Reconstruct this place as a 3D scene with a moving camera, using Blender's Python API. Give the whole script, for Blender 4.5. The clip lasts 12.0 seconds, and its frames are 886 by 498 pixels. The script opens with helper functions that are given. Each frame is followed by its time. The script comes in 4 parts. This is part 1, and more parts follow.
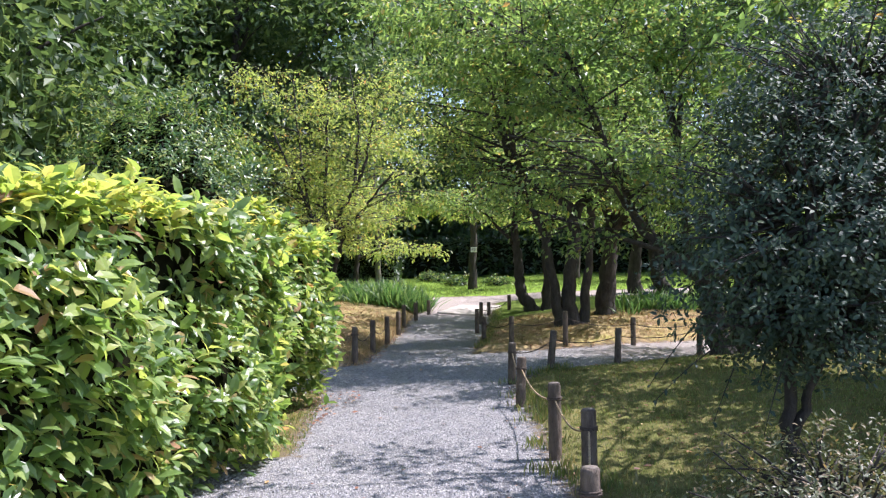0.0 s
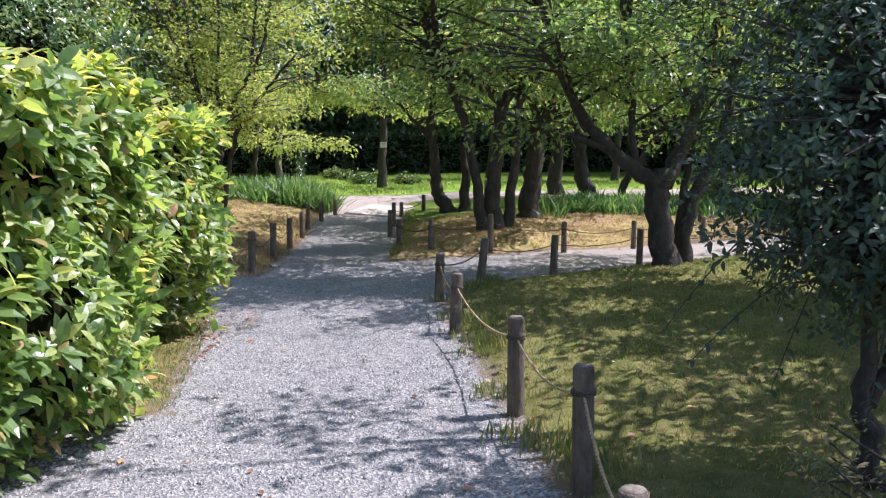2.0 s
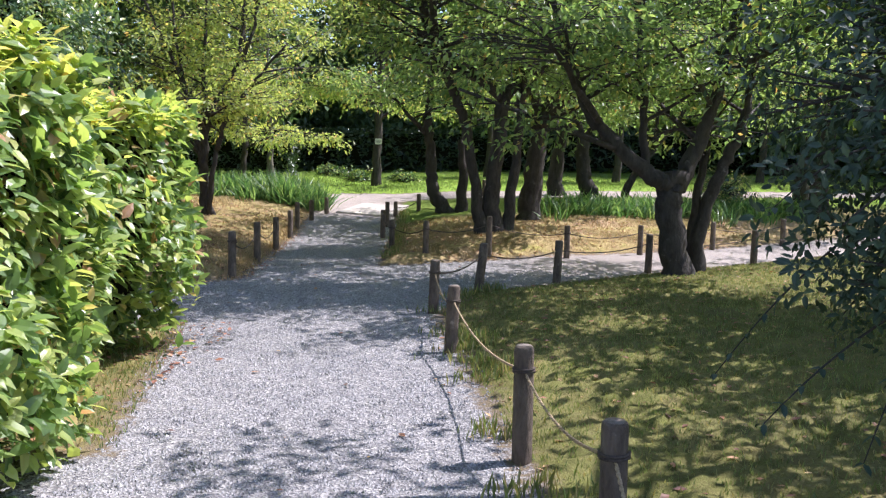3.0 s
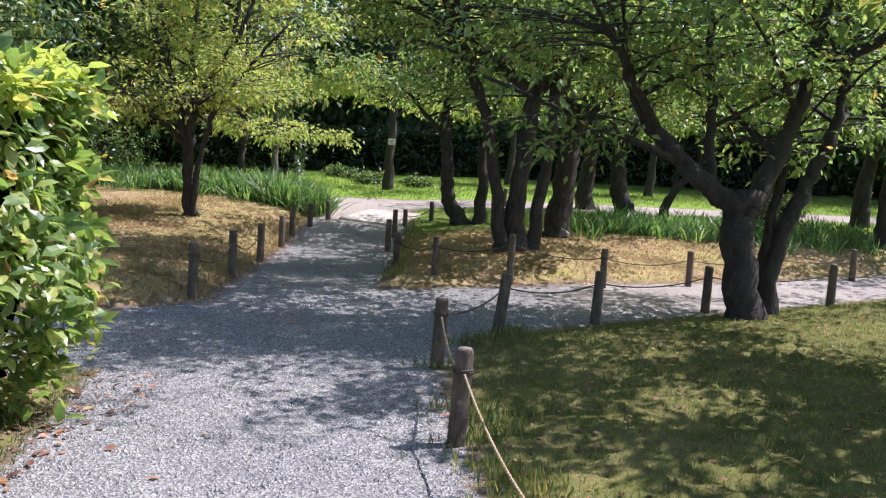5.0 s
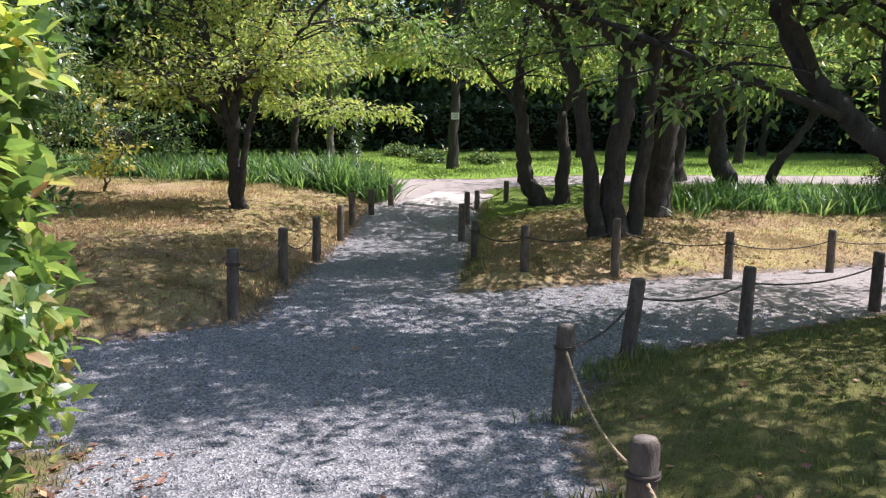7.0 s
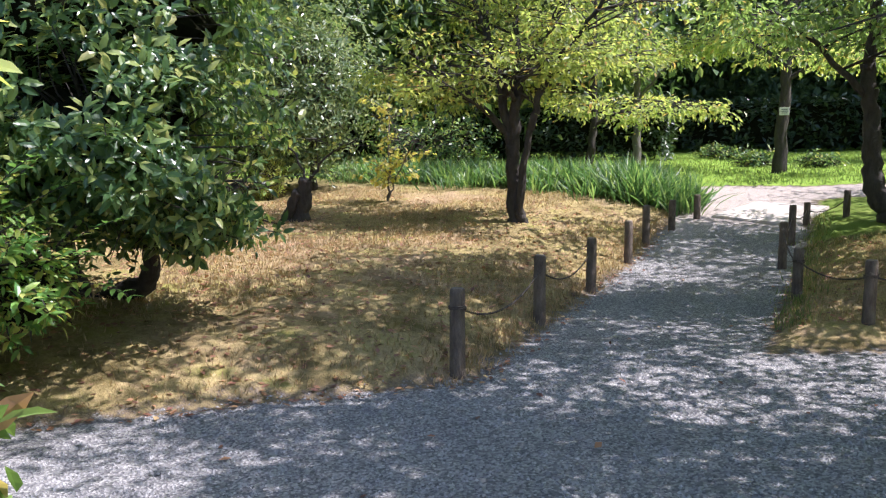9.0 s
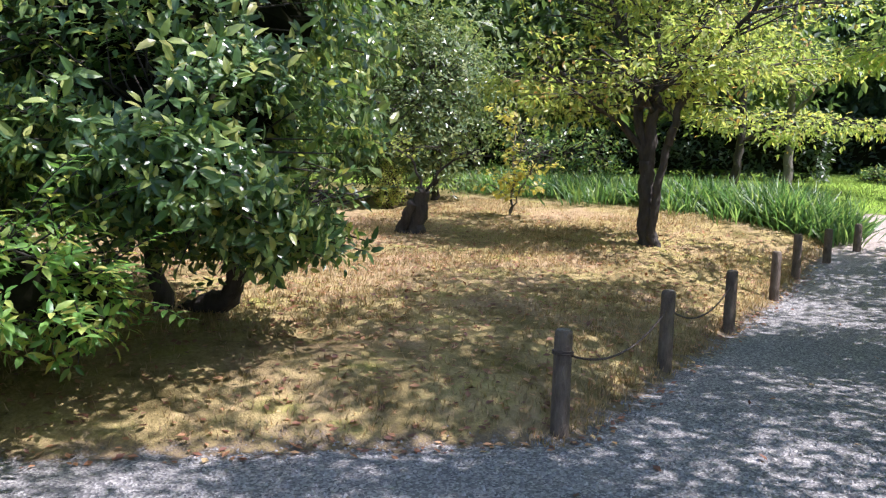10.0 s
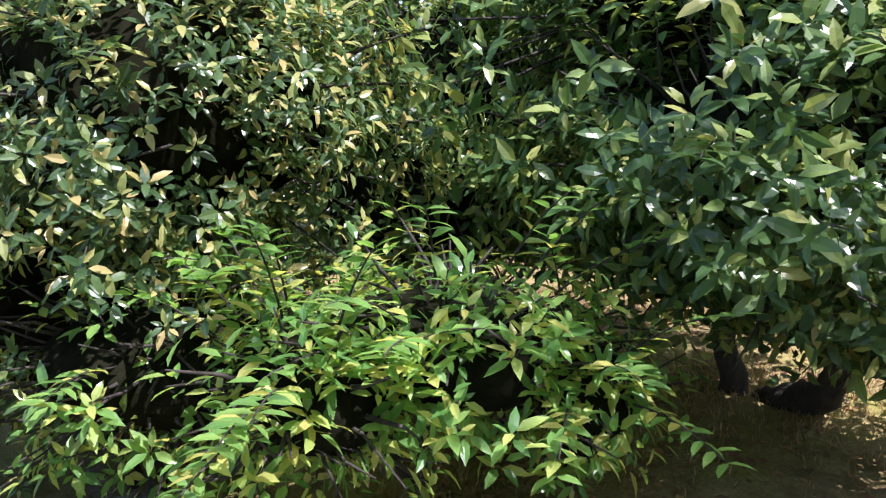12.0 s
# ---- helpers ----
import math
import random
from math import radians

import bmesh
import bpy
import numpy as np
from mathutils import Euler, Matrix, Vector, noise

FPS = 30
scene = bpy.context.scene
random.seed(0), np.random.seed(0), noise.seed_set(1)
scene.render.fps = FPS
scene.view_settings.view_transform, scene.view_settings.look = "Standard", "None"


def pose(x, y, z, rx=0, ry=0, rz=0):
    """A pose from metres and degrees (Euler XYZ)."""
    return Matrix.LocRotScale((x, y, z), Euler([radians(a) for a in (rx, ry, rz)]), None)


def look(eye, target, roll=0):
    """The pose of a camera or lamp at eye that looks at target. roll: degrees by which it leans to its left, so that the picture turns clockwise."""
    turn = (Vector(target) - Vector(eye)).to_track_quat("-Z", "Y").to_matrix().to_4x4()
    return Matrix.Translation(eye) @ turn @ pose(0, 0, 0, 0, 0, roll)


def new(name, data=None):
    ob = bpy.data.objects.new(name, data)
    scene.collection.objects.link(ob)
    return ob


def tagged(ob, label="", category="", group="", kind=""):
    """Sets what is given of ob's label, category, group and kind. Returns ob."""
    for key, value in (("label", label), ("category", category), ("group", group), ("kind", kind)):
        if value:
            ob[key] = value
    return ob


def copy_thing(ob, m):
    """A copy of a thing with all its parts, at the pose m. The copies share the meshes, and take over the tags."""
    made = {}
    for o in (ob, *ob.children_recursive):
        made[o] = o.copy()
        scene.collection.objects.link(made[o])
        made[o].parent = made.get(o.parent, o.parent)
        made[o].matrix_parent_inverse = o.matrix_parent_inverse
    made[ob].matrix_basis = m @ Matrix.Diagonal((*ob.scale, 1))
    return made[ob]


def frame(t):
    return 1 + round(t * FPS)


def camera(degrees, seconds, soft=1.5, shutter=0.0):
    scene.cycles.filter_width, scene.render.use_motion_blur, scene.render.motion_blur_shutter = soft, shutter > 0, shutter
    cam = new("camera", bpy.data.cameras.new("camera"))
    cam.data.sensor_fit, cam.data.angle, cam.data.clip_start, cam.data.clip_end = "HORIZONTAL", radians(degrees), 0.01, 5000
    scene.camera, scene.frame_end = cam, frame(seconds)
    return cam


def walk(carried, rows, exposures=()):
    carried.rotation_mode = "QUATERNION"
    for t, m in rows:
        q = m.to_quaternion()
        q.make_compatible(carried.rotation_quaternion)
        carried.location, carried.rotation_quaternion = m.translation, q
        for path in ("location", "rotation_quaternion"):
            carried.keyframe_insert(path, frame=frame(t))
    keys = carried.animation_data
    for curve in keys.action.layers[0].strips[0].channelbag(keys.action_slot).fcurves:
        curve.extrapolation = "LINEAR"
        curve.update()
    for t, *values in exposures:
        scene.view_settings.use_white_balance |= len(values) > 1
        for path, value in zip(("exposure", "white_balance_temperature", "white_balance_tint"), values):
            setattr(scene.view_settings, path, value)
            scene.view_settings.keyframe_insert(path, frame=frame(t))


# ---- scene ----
cam = camera(54.4, 12.0, 1.25)
PATH = [
    (0, (1.09, 0.236, 1.513), (0.816, 2.217, 1.549), -1.1),
    (0.5, (0.982, 0.674, 1.486), (0.825, 2.668, 1.464), -1.3),
    (1, (0.863, 1.063, 1.476), (0.723, 3.056, 1.371), -1.4),
    (1.5, (0.749, 1.563, 1.471), (0.608, 3.549, 1.276), -0.3),
    (2, (0.706, 1.977, 1.489), (0.655, 3.966, 1.286), -0.1),
    (2.5, (0.7, 2.415, 1.505), (0.657, 4.406, 1.311), -0.4),
    (3, (0.683, 2.797, 1.487), (0.643, 4.786, 1.28), 0.8),
    (3.2, (0.666, 2.957, 1.488), (0.623, 4.945, 1.275), 0.7),
    (4.8, (0.661, 4.672, 1.48), (0.588, 6.662, 1.291), 3.0),
    (5, (0.668, 4.895, 1.486), (0.591, 6.883, 1.288), 3.1),
    (5.5, (0.633, 5.321, 1.466), (0.575, 7.312, 1.288), 4.1),
    (6, (0.542, 5.757, 1.483), (0.564, 7.746, 1.282), 3.2),
    (6.5, (0.418, 6.211, 1.498), (0.349, 8.194, 1.252), 1.1),
    (7, (0.276, 6.672, 1.47), (0.064, 8.644, 1.212), 0.5),
    (7.5, (0.202, 7.129, 1.464), (-0.16, 9.083, 1.239), -1.9),
    (7.7, (0.2, 7.344, 1.467), (-0.253, 9.28, 1.256), -2.5),
    (9.3, (0.253, 8.721, 1.509), (-0.736, 10.436, 1.226), 0.8),
    (9.5, (0.18, 8.892, 1.483), (-0.857, 10.576, 1.189), 1.8),
    (10, (-0.005, 9.249, 1.512), (-1.176, 10.854, 1.278), 1.2),
    (10.5, (-0.295, 9.567, 1.514), (-1.75, 10.926, 1.324), -0.9),
    (11, (-0.628, 9.853, 1.5), (-2.283, 10.959, 1.303), 0.3),
    (11.5, (-0.952, 10.1, 1.51), (-2.716, 11.027, 1.332), 1.2),
    (12, (-1.262, 10.392, 1.508), (-3.191, 10.885, 1.31), 1.2),
]
walk(cam, [(t, look(eye, target, roll)) for t, eye, target, roll in PATH],
     [(0, 0.86, 6050, 20), (1.5, 0.74, 6050, 20), (3, 0.82, 6050, 20), (5, 0.68, 6050, 20), (6.5, 0.68, 6050, 20), (7.7, 0.8, 6050, 20), (9.3, 1.0, 6050, 20), (12, 1.05, 6050, 20)])

# ---- light ----
SUN_FROM = Vector((0.52, 0.20, 0.83)).normalized()
sun_up = math.asin(SUN_FROM.z)
sun_turn = math.atan2(SUN_FROM.x, SUN_FROM.y)
world = bpy.data.worlds.new("sky")
scene.world = world
world.use_nodes = True
wn = world.node_tree.nodes
sky = wn.new("ShaderNodeTexSky")
sky.sky_type, sky.sun_disc, sky.sun_elevation, sky.sun_rotation = "NISHITA", False, sun_up, sun_turn
world.node_tree.links.new(sky.outputs[0], wn["Background"].inputs[0])
wn["Background"].inputs[1].default_value = 0.15
sun = new("sun", bpy.data.lights.new("sun", "SUN"))
sun.data.energy, sun.data.angle, sun.data.color = 5.0, radians(0.53), (1.0, 0.945, 0.915)
sun.matrix_world = look((0, 0, 40), Vector((0, 0, 40)) - SUN_FROM)


# ---- materials ----
def node_mat(name):
    m = bpy.data.materials.new(name)
    m.use_nodes = True
    t = m.node_tree
    return m, t, t.nodes["Principled BSDF"], t.nodes["Material Output"]


def put(t, kind, **values):
    n = t.nodes.new(kind)
    for k, v in values.items():
        n.inputs[k.replace("_", " ")].default_value = v
    return n


def colours(t, source, stops):
    r = t.nodes.new("ShaderNodeValToRGB")
    while len(r.color_ramp.elements) < len(stops):
        r.color_ramp.elements.new(0.5)
    for e, (at, c) in zip(r.color_ramp.elements, stops):
        e.position, e.color = at, (*c, 1)
    t.links.new(source, r.inputs[0])
    return r.outputs[0]


def mixed(t, fac, a, b, kind="MIX"):
    n = t.nodes.new("ShaderNodeMix")
    n.data_type, n.blend_type = "RGBA", kind
    for value, slot in ((fac, 0), (a, 6), (b, 7)):
        if isinstance(value, (int, float)):
            n.inputs[slot].default_value = value
        elif isinstance(value, tuple):
            n.inputs[slot].default_value = (*value, 1)
        else:
            t.links.new(value, n.inputs[slot])
    return n.outputs[2]


def grain(t, scale, detail=4.0, rough=0.6, distortion=0.0):
    where = t.nodes.new("ShaderNodeNewGeometry")
    n = put(t, "ShaderNodeTexNoise", Scale=scale, Detail=detail, Roughness=rough, Distortion=distortion)
    t.links.new(where.outputs["Position"], n.inputs["Vector"])
    return n.outputs["Fac"]


def bumped(t, bsdf, height, strength, distance):
    b = put(t, "ShaderNodeBump", Strength=strength, Distance=distance)
    t.links.new(height, b.inputs["Height"])
    t.links.new(b.outputs[0], bsdf.inputs["Normal"])


def leaf_mat(name, stops, through_share=0.4, rough=0.4, glow=(2.4, 2.35, 1.35)):
    """Leaves: each one its own tint; light passes through them in a yellower green."""
    m, t, bsdf, out = node_mat(name)
    geo = t.nodes.new("ShaderNodeNewGeometry")
    stops = [(at, (1.12 * c[0], c[1], c[2] + 0.22 * c[1])) for at, c in stops]
    tint = colours(t, geo.outputs["Random Per Island"], stops)
    patch = grain(t, 1.3, 2.0)
    tint = mixed(t, 0.35, tint, colours(t, patch, [(0.3, (0.55, 0.55, 0.55)), (0.7, (1, 1, 1))]), "MULTIPLY")
    t.links.new(tint, bsdf.inputs["Base Color"])
    bsdf.inputs["Roughness"].default_value = rough
    bsdf.inputs["Specular IOR Level"].default_value = 0.6
    trans = t.nodes.new("ShaderNodeBsdfTranslucent")
    t.links.new(mixed(t, 1.0, tint, glow, "MULTIPLY"), trans.inputs[0])
    mix = put(t, "ShaderNodeMixShader", Fac=through_share)
    t.links.new(bsdf.outputs[0], mix.inputs[1])
    t.links.new(trans.outputs[0], mix.inputs[2])
    t.links.new(mix.outputs[0], out.inputs[0])
    return m


def bark_mat(name, dark, light, scale=14.0):
    m, t, bsdf, out = node_mat(name)
    where = t.nodes.new("ShaderNodeNewGeometry")
    squash = t.nodes.new("ShaderNodeMapping")
    squash.inputs["Scale"].default_value = (1, 1, 0.35)
    t.links.new(where.outputs["Position"], squash.inputs["Vector"])
    n = put(t, "ShaderNodeTexNoise", Scale=scale, Detail=6.0, Roughness=0.7)
    t.links.new(squash.outputs[0], n.inputs["Vector"])
    base = colours(t, n.outputs["Fac"], [(0.3, dark), (0.75, light)])
    lichen = colours(t, grain(t, 5.0, 5.0, 0.7), [(0.63, (0, 0, 0)), (0.72, (1, 1, 1))])
    base = mixed(t, lichen, base, tuple(min(1, 1.5 * c + 0.03) for c in light))
    t.links.new(base, bsdf.inputs["Base Color"])
    bsdf.inputs["Roughness"].default_value = 0.9
    bumped(t, bsdf, n.outputs["Fac"], 0.9, 0.03)
    return m


def ground_mat():
    """Gravel and turf in one sheet: 'turf' is the depth inside a lawn in metres, 'lush' how green the lawn is."""
    m, t, bsdf, out = node_mat("ground")
    turf, lush = t.nodes.new("ShaderNodeAttribute"), t.nodes.new("ShaderNodeAttribute")
    turf.attribute_name, lush.attribute_name = "turf", "lush"
    where = t.nodes.new("ShaderNodeNewGeometry")
    stones = put(t, "ShaderNodeTexVoronoi", Scale=75.0)
    t.links.new(where.outputs["Position"], stones.inputs["Vector"])
    gravel = colours(t, stones.outputs["Color"], [(0.1, (0.13, 0.13, 0.138)), (0.5, (0.25, 0.245, 0.24)), (0.9, (0.48, 0.47, 0.45))])
    gravel = mixed(t, 0.6, gravel, colours(t, grain(t, 2.2, 6.0, 0.65), [(0.3, (0.62, 0.62, 0.64)), (0.7, (1, 0.99, 0.96))]), "MULTIPLY")
    # paler gravel: sandy at the far end, painted sunlight on the side path
    sand_and_sun = t.nodes.new("ShaderNodeAttribute")
    sand_and_sun.attribute_name = "sand_and_sun"
    gravel = mixed(t, sand_and_sun.outputs["Fac"], gravel, mixed(t, 0.6, gravel, (0.48, 0.40, 0.34)))
    dry = colours(t, grain(t, 1.7, 7.0, 0.7), [(0.30, (0.17, 0.145, 0.05)), (0.42, (0.25, 0.19, 0.085)), (0.54, (0.46, 0.36, 0.17)), (0.66, (0.36, 0.33, 0.10))])
    dry = mixed(t, 0.75, dry, colours(t, grain(t, 45.0, 3.0), [(0.3, (0.6, 0.6, 0.6)), (0.7, (1.15, 1.15, 1.15))]), "MULTIPLY")
    dry = mixed(t, 0.42, dry, colours(t, grain(t, 9.0, 6.0, 0.75, 0.6), [(0.35, (0.36, 0.34, 0.30)), (0.6, (1, 1, 1))]), "MULTIPLY")
    bare = colours(t, grain(t, 0.75, 6.0, 0.72, 0.5), [(0.50, (0, 0, 0)), (0.60, (1, 1, 1))])
    soil_tint = colours(t, grain(t, 20.0, 5.0, 0.7), [(0.3, (0.26, 0.17, 0.10)), (0.7, (0.52, 0.38, 0.24))])
    dry = mixed(t, bare, dry, mixed(t, 0.7, dry, soil_tint))
    green = colours(t, grain(t, 2.3, 7.0, 0.7), [(0.3, (0.075, 0.11, 0.022)), (0.5, (0.13, 0.17, 0.035)), (0.68, (0.25, 0.23, 0.08))])
    green = mixed(t, 0.75, green, colours(t, grain(t, 60.0, 3.0), [(0.3, (0.4, 0.4, 0.4)), (0.7, (1, 1, 1))]), "MULTIPLY")
    green = mixed(t, 0.6, green, colours(t, grain(t, 8.0, 6.0, 0.75, 0.6), [(0.35, (0.4, 0.42, 0.4)), (0.6, (1, 1, 1))]), "MULTIPLY")
    lawn = mixed(t, lush.outputs["Fac"], dry, green)
    mown = colours(t, grain(t, 3.0, 6.0, 0.7), [(0.3, (0.14, 0.24, 0.035)), (0.55, (0.22, 0.34, 0.05)), (0.72, (0.32, 0.37, 0.09))])
    lawn = mixed(t, colours(t, lush.outputs["Fac"], [(0.84, (0, 0, 0)), (0.97, (1, 1, 1))]), lawn, mown)
    wobble = put(t, "ShaderNodeMath")
    wobble.operation = "MULTIPLY_ADD"
    t.links.new(grain(t, 7.0, 6.0, 0.75), wobble.inputs[0])
    wobble.inputs[1].default_value = 0.7
    t.links.new(turf.outputs["Fac"], wobble.inputs[2])
    soil = colours(t, wobble.outputs[0], [(0.27, (0, 0, 0)), (0.36, (1, 1, 1))])
    edge = colours(t, wobble.outputs[0], [(0.36, (0, 0, 0)), (0.48, (1, 1, 1))])
    base = mixed(t, soil, gravel, (0.16, 0.125, 0.085))
    base = mixed(t, edge, base, lawn)
    t.links.new(base, bsdf.inputs["Base Color"])
    bsdf.inputs["Roughness"].default_value = 0.95
    bsdf.inputs["Specular IOR Level"].default_value = 0.15
    height = mixed(t, edge, stones.outputs["Distance"], colours(t, grain(t, 90.0, 3.0), [(0.2, (0, 0, 0)), (0.8, (1, 1, 1))]))
    bumped(t, bsdf, height, 0.7, 0.012)
    return m


def spotted(name, stops, scale, rough=0.9, bump=0.4, per_piece=False):
    m, t, bsdf, out = node_mat(name)
    base = colours(t, grain(t, scale, 6.0, 0.7), stops)
    if per_piece:
        geo = t.nodes.new("ShaderNodeNewGeometry")
        base = mixed(t, 0.8, base, colours(t, geo.outputs["Random Per Island"], [(0, (0.62, 0.62, 0.64)), (1, (1.3, 1.29, 1.27))]), "MULTIPLY")
    t.links.new(base, bsdf.inputs["Base Color"])
    bsdf.inputs["Roughness"].default_value = rough
    bumped(t, bsdf, grain(t, scale * 3, 5.0), bump, 0.01)
    return m


GROUND = ground_mat()
BARK = bark_mat("dark_cherry_bark", (0.022, 0.018, 0.015), (0.085, 0.073, 0.064))
BARK_PALE = bark_mat("grey_bark", (0.07, 0.06, 0.05), (0.24, 0.22, 0.19))
POST = bark_mat("weathered_post_wood", (0.075, 0.055, 0.042), (0.22, 0.175, 0.135), 22.0)
CUT = spotted("cut_wood", [(0.3, (0.10, 0.08, 0.065)), (0.7, (0.28, 0.24, 0.19))], 30)
ROPE = spotted("straw_rope", [(0.3, (0.30, 0.21, 0.12)), (0.7, (0.55, 0.43, 0.27))], 60)
DARK_ROPE = spotted("dark_palm_rope", [(0.3, (0.04, 0.03, 0.025)), (0.7, (0.13, 0.10, 0.08))], 60)
PEBBLE = spotted("grey_pebbles", [(0.3, (0.22, 0.22, 0.22)), (0.7, (0.42, 0.415, 0.405))], 40, 0.85, 0.2, True)
SLAB = spotted("pale_stone", [(0.3, (0.42, 0.37, 0.32)), (0.7, (0.56, 0.51, 0.45))], 9, 0.85, 0.2)
PLATE = spotted("white_plate", [(0.3, (0.66, 0.66, 0.63)), (0.7, (0.78, 0.78, 0.75))], 12, 0.5, 0.05)
INK = spotted("grey_print", [(0.3, (0.10, 0.10, 0.11)), (0.7, (0.14, 0.14, 0.15))], 20, 0.6, 0.05)
G = lambda *rows: [(at, c) for at, c in rows]
HEDGE_LEAF = leaf_mat("hedge_leaf", G((0, (0.06, 0.13, 0.015)), (0.5, (0.16, 0.28, 0.025)), (0.82, (0.30, 0.41, 0.04)), (0.95, (0.36, 0.43, 0.06)), (0.995, (0.38, 0.24, 0.10))), 0.4, 0.36)
# yellow-green paints the sun on hedge tops; the cone shrub's own gold
HEDGE_TOP = leaf_mat("golden_sunlit_leaf", G((0, (0.20, 0.30, 0.02)), (0.6, (0.32, 0.42, 0.03)), (0.9, (0.42, 0.44, 0.05)), (1, (0.42, 0.35, 0.07))), 0.5, 0.4)
CHERRY = leaf_mat("cherry_leaf", G((0, (0.07, 0.14, 0.022)), (0.5, (0.135, 0.24, 0.04)), (0.9, (0.22, 0.33, 0.05)), (0.985, (0.32, 0.32, 0.05)), (1, (0.34, 0.22, 0.05))), 0.5, 0.42)
ZELKOVA = leaf_mat("light_green_leaf", G((0, (0.15, 0.23, 0.03)), (0.6, (0.25, 0.35, 0.045)), (0.94, (0.36, 0.41, 0.06)), (1, (0.42, 0.27, 0.07))), 0.52, 0.45)
HOLLY = leaf_mat("dark_glossy_leaf", G((0, (0.022, 0.05, 0.02)), (0.7, (0.042, 0.085, 0.032)), (1, (0.085, 0.14, 0.04))), 0.2, 0.58)
CAMELLIA = leaf_mat("camellia_leaf", G((0, (0.035, 0.09, 0.014)), (0.5, (0.075, 0.16, 0.02)), (0.8, (0.21, 0.33, 0.03)), (1, (0.32, 0.36, 0.04))), 0.3, 0.3)
FRESH = leaf_mat("fresh_shrub_leaf", G((0, (0.08, 0.22, 0.015)), (0.5, (0.20, 0.40, 0.02)), (0.8, (0.38, 0.50, 0.04)), (1, (0.44, 0.46, 0.05))), 0.42, 0.3)
OLIVE = leaf_mat("yellowing_shrub_leaf", G((0, (0.04, 0.095, 0.018)), (0.6, (0.09, 0.17, 0.028)), (0.8, (0.33, 0.40, 0.06)), (1, (0.44, 0.38, 0.09))), 0.34, 0.32)
AZALEA = leaf_mat("brownish_azalea_leaf", G((0, (0.05, 0.085, 0.02)), (0.6, (0.11, 0.14, 0.035)), (1, (0.24, 0.19, 0.07))), 0.28, 0.45)
GOLD = leaf_mat("golden_maple_leaf", G((0, (0.28, 0.34, 0.03)), (0.6, (0.38, 0.43, 0.04)), (1, (0.46, 0.42, 0.05))), 0.5, 0.45)
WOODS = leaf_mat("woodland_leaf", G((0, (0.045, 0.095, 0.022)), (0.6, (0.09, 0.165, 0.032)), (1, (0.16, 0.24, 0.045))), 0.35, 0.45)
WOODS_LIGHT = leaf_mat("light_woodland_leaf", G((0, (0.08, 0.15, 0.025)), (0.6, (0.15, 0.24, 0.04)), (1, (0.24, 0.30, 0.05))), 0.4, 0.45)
PALE = leaf_mat("grey_green_leaf", G((0, (0.07, 0.13, 0.04)), (0.6, (0.14, 0.22, 0.06)), (1, (0.26, 0.33, 0.09))), 0.3, 0.26)
CLIPPED = leaf_mat("clipped_hedge_leaf", G((0, (0.02, 0.05, 0.012)), (0.7, (0.045, 0.09, 0.02)), (1, (0.10, 0.15, 0.03))), 0.2, 0.4)
IRIS = leaf_mat("iris_blade", G((0, (0.045, 0.12, 0.02)), (0.6, (0.09, 0.20, 0.03)), (1, (0.20, 0.31, 0.05))), 0.42, 0.45)
GRASS = leaf_mat("grass_blade", G((0, (0.10, 0.17, 0.025)), (0.6, (0.18, 0.25, 0.035)), (1, (0.32, 0.30, 0.09))), 0.35, 0.5)
LUSH = leaf_mat("lush_grass_blade", G((0, (0.11, 0.19, 0.025)), (0.6, (0.17, 0.27, 0.035)), (1, (0.26, 0.34, 0.06))), 0.35, 0.5)
DRY = leaf_mat("dry_grass_blade", G((0, (0.18, 0.17, 0.05)), (0.6, (0.32, 0.26, 0.10)), (1, (0.42, 0.34, 0.16))), 0.3, 0.6)
LITTER = leaf_mat("fallen_leaf", G((0, (0.12, 0.06, 0.03)), (0.5, (0.26, 0.13, 0.05)), (0.85, (0.40, 0.24, 0.07)), (1, (0.48, 0.40, 0.12))), 0.15, 0.6)
# near-black, stands in for the shade deep inside shrubs and hedges
CORE = spotted("inner_shade", [(0.3, (0.006, 0.007, 0.004)), (0.7, (0.02, 0.02, 0.012))], 12)
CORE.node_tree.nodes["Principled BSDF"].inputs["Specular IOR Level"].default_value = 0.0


# ---- mesh helpers ----
def mesh_of(name, verts, faces, material, smooth=False):
    """A mesh from arrays: verts (n, 3), faces (m, 3) or (m, 4)."""
    verts, faces = np.asarray(verts, np.float32), np.asarray(faces, np.int32)
    me = bpy.data.meshes.new(name)
    count, sides = faces.shape
    me.vertices.add(len(verts))
    me.vertices.foreach_set("co", verts.ravel())
    me.loops.add(count * sides)
    me.loops.foreach_set("vertex_index", faces.ravel())
    me.polygons.add(count)
    me.polygons.foreach_set("loop_start", np.arange(0, count * sides, sides, dtype=np.int32))
    me.polygons.foreach_set("use_smooth", np.full(count, smooth))
    me.update(calc_edges=True)
    me.materials.append(material)
    return me


def part(name, me, parent, label=""):
    ob = new(name, me)
    ob.parent = parent
    return tagged(ob, label)


def thing(name, at, label, category, group="", kind=""):
    ob = new(name)
    ob.location = at
    return tagged(ob, label, category, group, kind)


def unit(v):
    return v / np.maximum(np.linalg.norm(v, axis=-1, keepdims=True), 1e-6)


